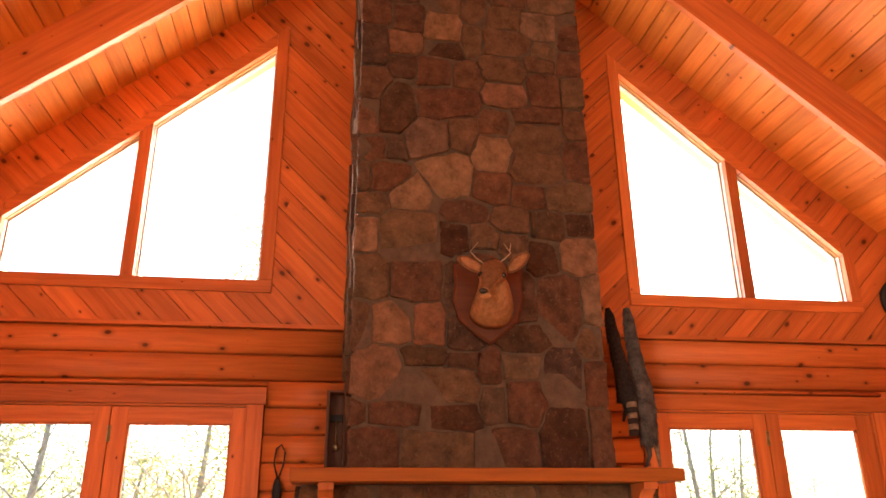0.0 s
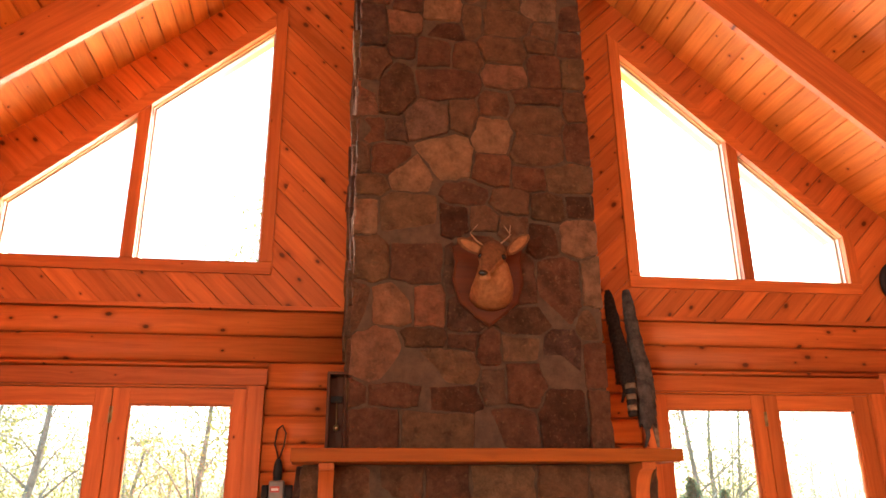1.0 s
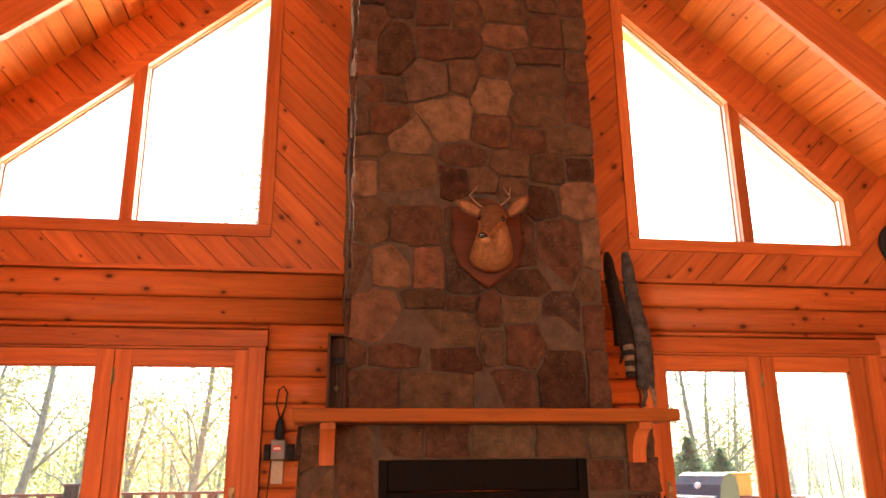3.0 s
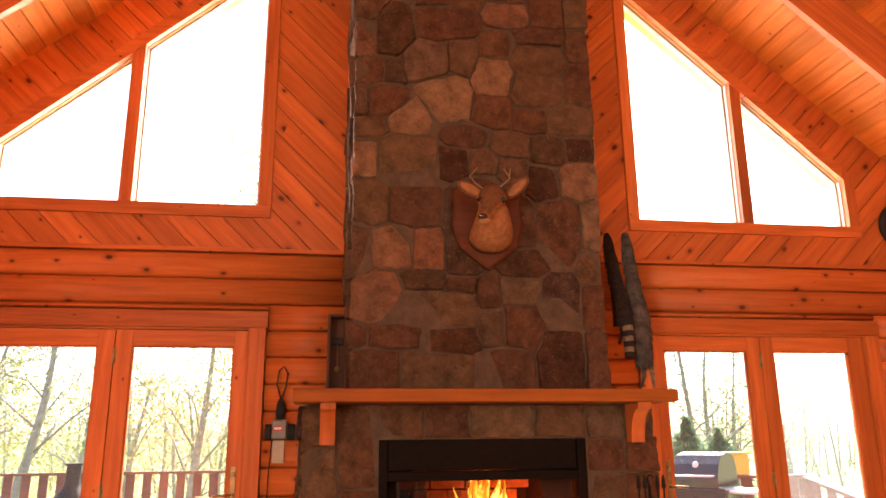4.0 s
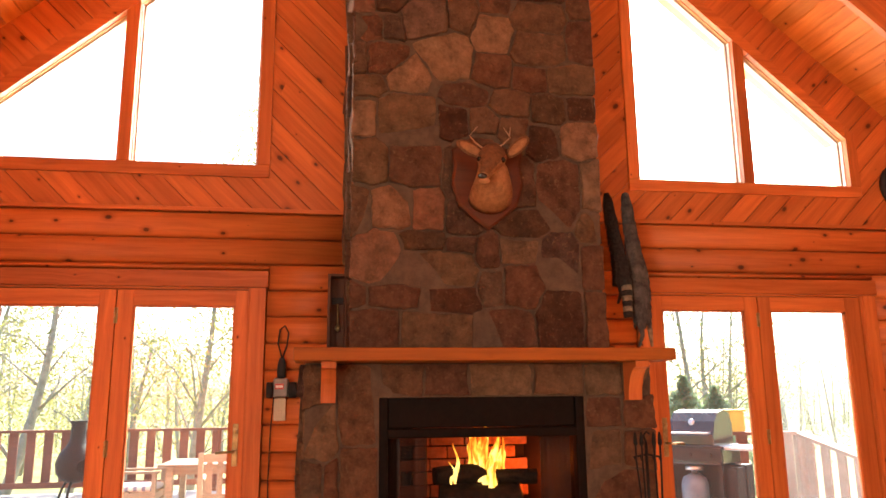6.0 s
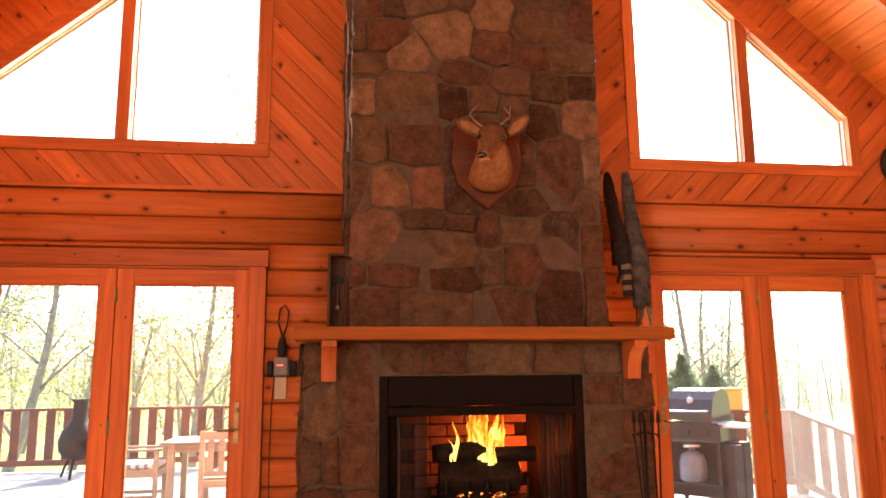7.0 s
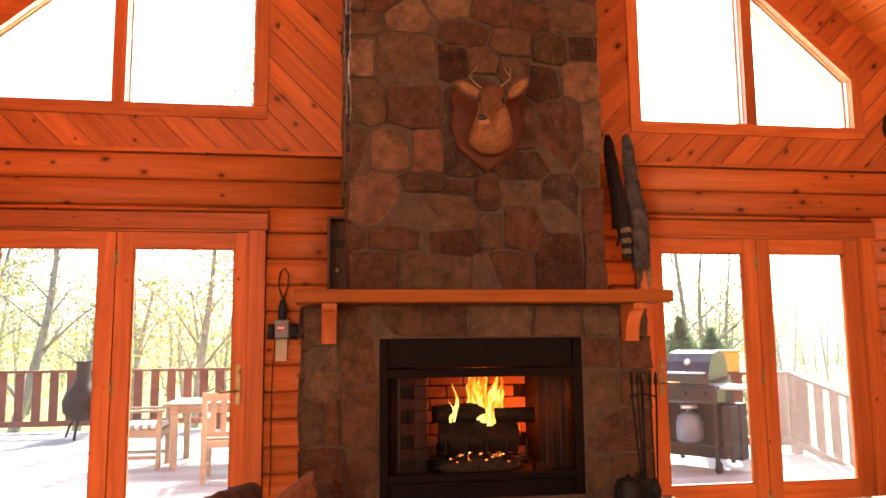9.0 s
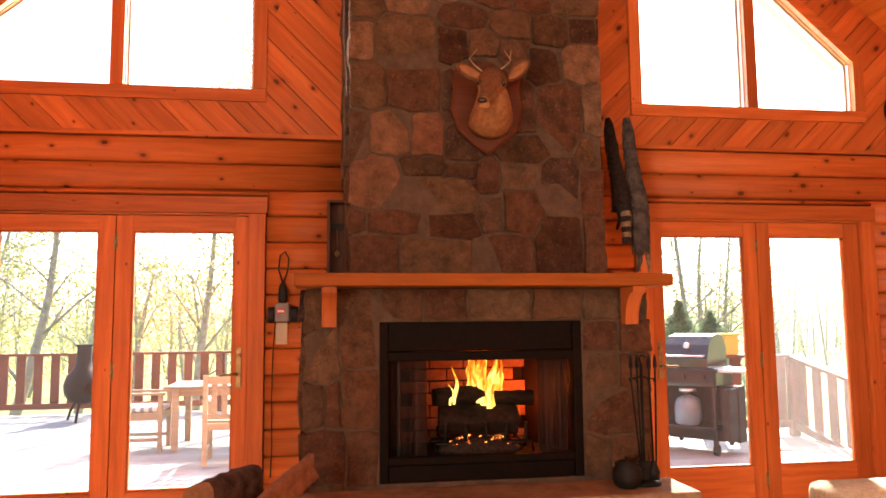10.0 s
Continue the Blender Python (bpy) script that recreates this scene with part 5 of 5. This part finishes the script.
def railing(p, q, post_every=1.9, drop=0.0, label="red-brown stained deck railing with flat balusters"):
    """A deck rail from p to q: posts, two rails and flat board balusters; drop lowers its far end (stairs)."""
    p, q = Vector((*p, DECK)), Vector((*q, DECK - drop))
    rail = thing("deck_railing", label, "railing", "deck railings", at=tuple(p))
    d = q - p
    ln = math.hypot(d.x, d.y)
    rot = Matrix.Rotation(math.atan2(d.y, d.x), 4, "Z")
    def put(name, x, w, z0, z1, t, off=0.0):
        b = bmesh.new()
        zz = d.z * x / ln
        box(b, -w / 2, w / 2, -t / 2 + off, t / 2 + off, z0, z1)
        b.transform(Matrix.Translation(p + Vector((0, 0, zz))) @ rot @ Matrix.Translation((x, 0, 0)))
        part(name, b, M_RAIL, rail)
    def bar(name, z, h, t):
        b = bmesh.new()
        vs = [b.verts.new((x, y, zz + (0 if x == 0 else d.z))) for x in (0, ln) for y in (-t / 2, t / 2) for zz in (z, z + h)]
        for f in ((0, 1, 3, 2), (4, 6, 7, 5), (0, 4, 5, 1), (2, 3, 7, 6), (0, 2, 6, 4), (1, 5, 7, 3)):
            b.faces.new([vs[i] for i in f])
        bmesh.ops.recalc_face_normals(b, faces=b.faces)
        b.transform(Matrix.Translation(p) @ rot)
        part(name, b, M_RAIL, rail)
    n = max(1, round(ln / post_every))
    for i in range(n + 1):
        put("post", ln * i / n, 0.1, 0.0, 0.955, 0.1)
    bar("cap_rail", 0.96, 0.04, 0.16)
    bar("lower_rail", 0.1, 0.09, 0.05)
    m = int(ln / 0.26)
    for i in range(m):
        put("baluster", (i + 0.5) * ln / m, 0.135, 0.12, 0.955, 0.03, 0.042)
    return rail


railing((-9.0, 13.2), (3.6, 13.2))
railing((5.75, 8.7), (5.75, 5.9), 1.4, drop=0.55, label="red-brown stair railing falling away from the deck")
railing((4.7, 8.95), (5.75, 8.7), 1.1, label="short red-brown deck railing behind the grill")

# garden chairs and table
M_STRIPE = Nodes("striped_cushion")
c = M_STRIPE.coords()
wav = M_STRIPE.math("GREATER_THAN", M_STRIPE.math("FRACT", M_STRIPE.math("MULTIPLY", M_STRIPE.math("ADD", c["X"], c["Y"]), 11.0)), 0.55)
M_STRIPE = M_STRIPE.done(M_STRIPE.mix(wav, (0.62, 0.60, 0.56), (0.16, 0.20, 0.30)), 0.9)


def garden_chair(label, cushion):
    ob = thing("garden_chair", label, "chair", "chairs round the deck table")
    for x in (-0.27, 0.22):
        part("leg", boxes((x, x + 0.05, -0.27, -0.22, 0, 0.64), bevel=0.004), M_TEAK, ob)
        part("leg", boxes((x, x + 0.05, 0.22, 0.27, 0, 0.92), bevel=0.004), M_TEAK, ob)
        part("armrest", boxes((x - 0.015, x + 0.065, -0.3, 0.24, 0.642, 0.668), bevel=0.004), M_TEAK, ob)
        part("side_rail", boxes((x + 0.01, x + 0.04, -0.22, 0.22, 0.36, 0.43)), M_TEAK, ob)
        part("stretcher", boxes((x + 0.012, x + 0.038, -0.22, 0.22, 0.12, 0.16)), M_TEAK, ob)
    part("seat_rail", boxes((-0.22, 0.22, -0.262, -0.228, 0.36, 0.43)), M_TEAK, ob)
    part("seat_rail", boxes((-0.22, 0.22, 0.228, 0.262, 0.36, 0.43)), M_TEAK, ob)
    for k in range(6):
        part("seat_slat", boxes((-0.268, 0.268, -0.21 + k * 0.073, -0.15 + k * 0.073, 0.432, 0.45)), M_TEAK, ob)
    part("top_rail", boxes((-0.22, 0.22, 0.23, 0.26, 0.83, 0.91), bevel=0.004), M_TEAK, ob)
    part("back_rail", boxes((-0.22, 0.22, 0.23, 0.26, 0.47, 0.52), bevel=0.003), M_TEAK, ob)
    for k in range(4):
        part("back_slat", boxes((-0.185 + k * 0.105, -0.13 + k * 0.105, 0.238, 0.254, 0.52, 0.83)), M_TEAK, ob)
    if cushion:
        part("cushion", boxes((-0.25, 0.25, -0.26, 0.215, 0.452, 0.51), bevel=0.02), M_STRIPE, ob, "blue and white striped cushion", smooth=True)
    return ob


seat_a = garden_chair("pale teak garden armchair with a striped cushion", True)
seat_a.matrix_basis = pose(-2.13, 9.35, DECK, 0, 0, 90)
seat_b = garden_chair("pale teak garden armchair pulled up to the table", False)
seat_b.matrix_basis = pose(-1.0, 8.35, DECK, 0, 0, 182)
table = thing("garden_table", "pale teak garden table on the deck", "table", at=(-0.95, 9.55, DECK))
for k in range(8):
    part("table_slat", boxes((-1.85, -0.05, 9.05 + k * 0.125, 9.17 + k * 0.125, DECK + 0.71, DECK + 0.735), bevel=0.003), M_TEAK, table)
part("apron", boxes((-1.75, -0.15, 9.12, 9.15, DECK + 0.62, DECK + 0.708), (-1.75, -0.15, 9.95, 9.98, DECK + 0.62, DECK + 0.708)), M_TEAK, table)
for x in (-1.76, -0.21):
    for yy in (9.1, 9.93):
        part("leg", boxes((x, x + 0.07, yy, yy + 0.07, DECK, DECK + 0.709), bevel=0.004), M_TEAK, table)

# clay stove by the far rail
stove = thing("chiminea", "black cast-iron chiminea standing on the deck", "chiminea", at=(-3.70, 12.35, DECK))
bm = bmesh.new()
lathe(bm, [(0.06, 0.25), (0.2, 0.3), (0.27, 0.42), (0.28, 0.55), (0.24, 0.68), (0.15, 0.79), (0.11, 0.88), (0.1, 1.12), (0.14, 1.16), (0.12, 1.16)], (-3.70, 12.35, DECK), 24)
part("body", bm, M_IRON, stove)
for a in (30, 150, 270):
    bm = bmesh.new()
    ca_, sa_ = math.cos(radians(a)), math.sin(radians(a))
    tube(bm, [(-3.70 + 0.12 * ca_, 12.35 + 0.12 * sa_, DECK + 0.32), (-3.70 + 0.24 * ca_, 12.35 + 0.24 * sa_, DECK + 0.15), (-3.70 + 0.3 * ca_, 12.35 + 0.3 * sa_, DECK)], 0.022, 0.018, 8)
    part("leg", bm, M_IRON, stove)
bm = bmesh.new()
tube(bm, [(-3.49, 12.09, DECK + 0.5), (-3.47, 12.05, DECK + 0.5)], 0.11, sides=16)
part("fire_door", bm, M_BLACK, stove)

# gas grill
M_ENAMEL = rough_material("black_enamel", (0.012, 0.014, 0.02), (0.02, 0.024, 0.035), 10, rough=0.12, bump=0.02)
M_STEEL = rough_material("brushed_steel", (0.42, 0.42, 0.43), (0.60, 0.60, 0.62), 30, rough=0.35, metal=0.9, bump=0.05)
grill = thing("gas_grill", "black gas grill with a domed lid on a cart", "grill", at=(4.25, 7.95, DECK))
bm = bmesh.new()
prof = [(7.66, 0.93), (7.66, 1.02), (7.72, 1.17), (7.82, 1.26), (7.98, 1.29), (8.14, 1.25), (8.2, 1.12), (8.2, 0.93)]
a = [bm.verts.new((3.99, yy, zz + DECK)) for yy, zz in prof]
b = [bm.verts.new((4.49, yy, zz + DECK)) for yy, zz in prof]
for i in range(len(prof)):
    bm.faces.new((a[i], a[(i + 1) % len(prof)], b[(i + 1) % len(prof)], b[i]))
bm.faces.new(a[::-1])
bm.faces.new(b)
bmesh.ops.recalc_face_normals(bm, faces=bm.faces)
lid = part("lid", bm, M_ENAMEL, grill, "glossy black domed lid")
bm = bmesh.new()
tube(bm, [(4.03, 7.68, 1.0), (4.03, 7.6, 1.0), (4.45, 7.6, 1.0), (4.45, 7.68, 1.0)], 0.012, sides=8)
part("handle", bm, M_STEEL, lid)
bm = bmesh.new()
lathe(bm, [(0.035, 0), (0.035, 0.012), (0.01, 0.014)], (0, 0, 0), 16)
bm.transform(Matrix.Translation((4.24, 7.715, 1.11)) @ Matrix.Rotation(radians(68), 4, "X"))
part("gauge", bm, M_STEEL, lid)
part("cook_box", boxes((3.92, 4.56, 7.66, 8.2, 0.72 + DECK, 0.928 + DECK), bevel=0.015), M_ENAMEL, grill)
part("front_panel", boxes((3.9, 4.58, 7.6, 7.655, 0.76 + DECK, 0.9 + DECK), bevel=0.006), M_RUBBER, grill)
for x in (4.02, 4.24, 4.46):
    bm = bmesh.new()
    tube(bm, [(x, 7.6, 0.83 + DECK), (x, 7.57, 0.83 + DECK)], 0.024, sides=12)
    part("knob", bm, M_RUBBER, grill)
for x0, x1 in ((3.5, 3.9), (4.58, 4.98)):
    part("side_shelf", boxes((x0, x1, 7.68, 8.15, 0.88 + DECK, 0.915 + DECK), bevel=0.008), M_STEEL, grill)
part("cart", boxes((3.78, 4.70, 7.95, 8.15, 0.12 + DECK, 0.718 + DECK), bevel=0.006), M_RUBBER, grill)
for x in (3.79, 4.60):
    part("cart_side", boxes((x, x + 0.09, 7.70, 7.949, 0.16 + DECK, 0.70 + DECK), bevel=0.006), M_RUBBER, grill)
for x in (3.93, 4.51):
    for yy in (7.68, 8.12):
        part("leg", boxes((x, x + 0.04, yy, yy + 0.04, 0.06 + DECK, 0.72 + DECK)), M_RUBBER, grill)
part("bottom_shelf", boxes((3.93, 4.55, 7.66, 7.94, 0.27 + DECK, 0.30 + DECK)), M_RUBBER, grill)
for x in (3.95, 4.53):
    bm = bmesh.new()
    tube(bm, [(x - 0.02, 7.72, 0.06 + DECK), (x + 0.02, 7.72, 0.06 + DECK)], 0.06, sides=16)
    part("wheel", bm, M_RUBBER, grill)
grill.matrix_basis = pose(4.10, 7.95, DECK, 0, 0, -50)
# cylinder added for an unidentified pale blue shape under the grill
M_CYLINDER = rough_material("cylinder_paint", (0.07, 0.10, 0.14), (0.12, 0.165, 0.22), 9, rough=0.4, bump=0.05)
tank = thing("stand_in_cylinder", "blue-grey cylinder standing in for a pale shape under the grill", "gas tank", at=(4.2, 7.79, 0.16 + DECK))
bm = bmesh.new()
lathe(bm, [(0.1, 0.0), (0.14, 0.03), (0.145, 0.2), (0.12, 0.28), (0.05, 0.32)], (4.2, 7.79, 0.161 + DECK), 20)
part("cylinder", bm, M_CYLINDER, tank)
bm = bmesh.new()
lathe(bm, [(0.03, 0.32), (0.03, 0.36), (0.09, 0.36), (0.09, 0.4), (0.02, 0.41)], (4.2, 7.79, 0.161 + DECK), 16)
part("valve", bm, M_STEEL, tank)
tank.matrix_basis = pose(3.92, 7.84, 0.301 + DECK)
M_YELLOW = rough_material("yellow_paint", (0.55, 0.38, 0.05), (0.68, 0.48, 0.08), 10, rough=0.5)
crate = thing("yellow_feeder_box", "yellow painted box on the short railing", "box", at=(4.85, 8.9, 0.95))
part("body", boxes((4.9, 5.12, 8.82, 9.0, 0.952, 1.19), bevel=0.008), M_YELLOW, crate)
part("lid", boxes((4.88, 5.14, 8.8, 9.02, 1.192, 1.22), bevel=0.006), M_YELLOW, crate)

# the ground falls away and rises to the wood
bm = bmesh.new()
g = 70
for i in range(g + 1):
    for j in range(g + 1):
        u, v = i / g * 2 - 1, j / g
        x, y = 900 * u * abs(u), -80 + 1400 * v * v
        bm.verts.new((x, y, -1.2 + 0.5 * noise.noise((x * 0.06, y * 0.06, 0)) + 0.012 * max(0, min(y, 300) - 25)))
bm.verts.ensure_lookup_table()
for i in range(g):
    for j in range(g):
        k = i * (g + 1) + j
        bm.faces.new([bm.verts[q] for q in (k, k + g + 1, k + g + 2, k + 1)])
tagged(part("ground", bm, M_GROUND, smooth=True), "sunlit spring grass and leaf litter beyond the deck", "ground", kind="structure")


def leaf_material(name, a, b):
    n = Nodes(name)
    col = n.ramp(n.random(True), [(0.0, a), (1.0, b)])
    n.put(n.bsdf.inputs["Subsurface Weight"], 0.0)
    tr = n.add("BsdfTranslucent")
    n.put(tr.inputs[0], col)
    mix = n.add("MixShader")
    mix.inputs[0].default_value = 0.55
    n.put(mix.inputs[1], n.bsdf.outputs[0])
    n.put(mix.inputs[2], tr.outputs[0])
    n.put(n.tree.nodes["Material Output"].inputs[0], mix.outputs[0])
    return n.done(col, 0.6)


M_LEAF = leaf_material("spring_leaf", (0.16, 0.18, 0.055), (0.34, 0.33, 0.115))
M_LEAF_G = leaf_material("green_leaf", (0.07, 0.13, 0.035), (0.18, 0.23, 0.07))
M_NEEDLE = leaf_material("needles", (0.10, 0.18, 0.10), (0.22, 0.30, 0.15))


def leaves(bm, spots, size, r):
    """Loose bent leaf blades round the given places."""
    for c in spots:
        a = Vector((r.uniform(-1, 1), r.uniform(-1, 1), r.uniform(-1, 1))).normalized()
        b = a.orthogonal().normalized() * size * r.uniform(0.25, 0.45)
        a = a * size * r.uniform(0.7, 1.3)
        p = [bm.verts.new(c + q) for q in (-a, b, a, -b)]
        bm.faces.new((p[0], p[1], p[2]))
        bm.faces.new((p[0], p[2], p[3]))


def tree(x, y, h, seed, lean=0.0, leafy=260, mat=None, r0=0.14, spread=2.2, low=0.25):
    """A young hardwood: tapered leaning trunk, forking limbs, thin spring crown with gaps."""
    r = random.Random(seed)
    z0 = -1.5 + 0.012 * max(0, y - 25)
    ob = thing("tree", "slender tree in thin yellow-green spring leaf", "tree", "trees beyond the deck", at=(x, y, z0))
    bm = bmesh.new()
    pts = [Vector((x + lean * t * h + 0.15 * math.sin(t * 4 + seed), y + 0.1 * math.sin(t * 5 + seed * 2), z0 + h * t)) for t in [i / 7 for i in range(8)]]
    tube(bm, pts, r0, r0 * 0.25, 8)
    tips = []
    for k in range(10):
        t = low + (0.97 - low) * (k + r.random()) / 10
        i = min(6, int(t * 7))
        p = pts[i].lerp(pts[i + 1], t * 7 - i)
        a, up = r.uniform(0, 2 * math.pi), r.uniform(0.4, 1.1)
        ln = spread * (1.15 - 0.6 * t) * r.uniform(0.6, 1.2)
        q = p + Vector((math.cos(a), math.sin(a), up)).normalized() * ln
        m = p.lerp(q, 0.5) + Vector((r.uniform(-0.1, 0.1), r.uniform(-0.1, 0.1), 0.12))
        tube(bm, [p, m, q], r0 * 0.35 * (1.1 - t), 0.012, 5)
        for _ in range(3):
            e = m.lerp(q, r.uniform(0.1, 1)) + Vector((r.uniform(-0.8, 0.8), r.uniform(-0.8, 0.8), r.uniform(-0.2, 0.8))) * ln * 0.35
            tube(bm, [m.lerp(q, r.uniform(0, 0.6)), e], 0.014, 0.006, 4)
            tips += [(e, ln * 0.3), (q, ln * 0.25), (m, ln * 0.3)]
    part("trunk", bm, M_TREE, ob)
    bm = bmesh.new()
    spots = []
    for _ in range(leafy):
        c, s = r.choice(tips)
        spots.append(c + Vector((r.gauss(0, s), r.gauss(0, s), r.gauss(0, s * 0.8))))
    leaves(bm, spots, 0.06, r)
    part("crown", bm, mat or M_LEAF, ob)
    return ob


tr = random.Random(77)
for k, (x, y, h, lean) in enumerate(((-6.6, 17, 11, 0.16), (-5.7, 17.5, 12, 0.20), (-7.6, 18, 12, 0.05), (-4.6, 19, 10, 0.10), (-8.6, 20, 13, 0.14), (-2.7, 17.2, 11, 0.01), (-3.6, 22, 9, -0.05), (-6.0, 24, 13, 0.08),
                                     (-10.5, 25, 13, 0.1), (-5.0, 28, 14, -0.03), (-3.8, 30, 12, 0.04), (-9.0, 31, 14, 0.02), (-13, 32, 15, 0.05), (-7.2, 36, 14, 0.0),
                                     (8.2, 16.5, 12, 0.0), (9.8, 18.5, 13, 0.02), (11.5, 20, 12, -0.03), (9.3, 23, 14, 0.01), (13.5, 22, 14, 0.02), (12.2, 27, 15, -0.01), (16, 26, 14, 0.03), (18.5, 29, 15, 0.0), (14.5, 33, 15, 0.01), (20, 36, 16, 0.0))):
    bare = k in (0, 1, 4, 5, 14, 17)
    gap = not bare and -0.26 < x / y < -0.1
    tree(x, y, min(h, 2.4 + 0.22 * y if bare else 3.0 + 0.06 * y if gap else 2.9 + 0.12 * y), 100 + k, lean, leafy=700 if bare else 1100, mat=M_LEAF if x < 0 or k % 2 else M_LEAF_G, r0=tr.uniform(0.06, 0.13) + (0.03 if bare else 0.0))

# leafy unseen trees added behind the chimney to cast dappled shade on the deck
for k, (x, y, h) in enumerate(((0.9, 15.2, 9.0), (2.6, 16.6, 10.0), (4.3, 15.6, 9.0), (5.4, 17.4, 10.0), (-0.5, 15.9, 9.5))):
    tree(x, y, h, 300 + k, 0.0, leafy=1200 if x > 3 else 6500, r0=0.13, spread=2.6, low=0.3)


def conifer(x, y, h, seed):
    r = random.Random(seed)
    z0 = -1.3
    ob = thing("spruce", "dark blue-green young spruce beyond the deck", "conifer", "trees beyond the deck", at=(x, y, z0))
    bm = bmesh.new()
    tube(bm, [(x, y, z0 - 0.2), (x, y, z0 + h * 0.5), (x, y, z0 + h)], 0.11, 0.02, 7)
    part("trunk", bm, M_TREE, ob)
    bm = bmesh.new()
    spots = []
    for _ in range(2200):
        t = r.random() ** 0.8
        rad = (1 - t) * h * 0.72 * r.uniform(0.2, 1.0) ** 0.8
        a = r.uniform(0, 2 * math.pi)
        spots.append(Vector((x + rad * math.cos(a), y + rad * math.sin(a), z0 + 0.3 + t * h * 0.95 - 0.18 * rad)))
    leaves(bm, spots, 0.1, r)
    part("crown", bm, M_NEEDLE, ob)


conifer(7.0, 14.2, 2.9, 5)
conifer(8.3, 15.4, 2.7, 6)


def far_wood(name, x0, x1, y0, y1, count, seed):
    """Undergrowth and far woods: many thin stems and loose leaves in one mesh each."""
    r = random.Random(seed)
    bm = bmesh.new()
    spots = []
    for _ in range(count):
        x, y = r.uniform(x0, x1), r.uniform(y0, y1)
        z0 = -1.5 + 0.012 * max(0, y - 25)
        h = r.uniform(3, 2.6 + 0.055 * y) if -0.26 < x / y < -0.1 else r.uniform(4, 2.9 + 0.11 * y)
        q = Vector((x + r.uniform(-1.2, 1.2), y, z0 + h))
        tube(bm, [(x, y, z0), q], r.uniform(0.04, 0.09), 0.02, 5)
        for _ in range(9):
            c = Vector((x, y, z0)).lerp(q, r.random() ** 0.6) + Vector((r.gauss(0, 1.0), r.gauss(0, 1.0), r.gauss(0, 0.5)))
            spots += [c + Vector((r.gauss(0, 0.35), r.gauss(0, 0.35), r.gauss(0, 0.22))) for _ in range(15)]
    for _ in range(count * 9):
        c = Vector((r.uniform(x0, x1), r.uniform(y0, y1), -1.1 + abs(r.gauss(0, 1.2))))
        spots += [c + Vector((r.gauss(0, 0.45), r.gauss(0, 0.45), r.gauss(0, 0.25))) for _ in range(20)]
    tagged(part(name + "_stems", bm, M_TREE), "thin grey stems of the wood beyond the deck", "woods", kind="stuff")
    bm = bmesh.new()
    leaves(bm, spots, 0.085, r)
    tagged(part(name + "_leaves", bm, M_LEAF if x0 < 0 else M_LEAF_G), "loose yellow-green spring leaves of the wood", "foliage", kind="stuff")


far_wood("wood_west", -34, 2, 26, 60, 90, 31)
far_wood("wood_east", 6, 48, 24, 60, 130, 32)
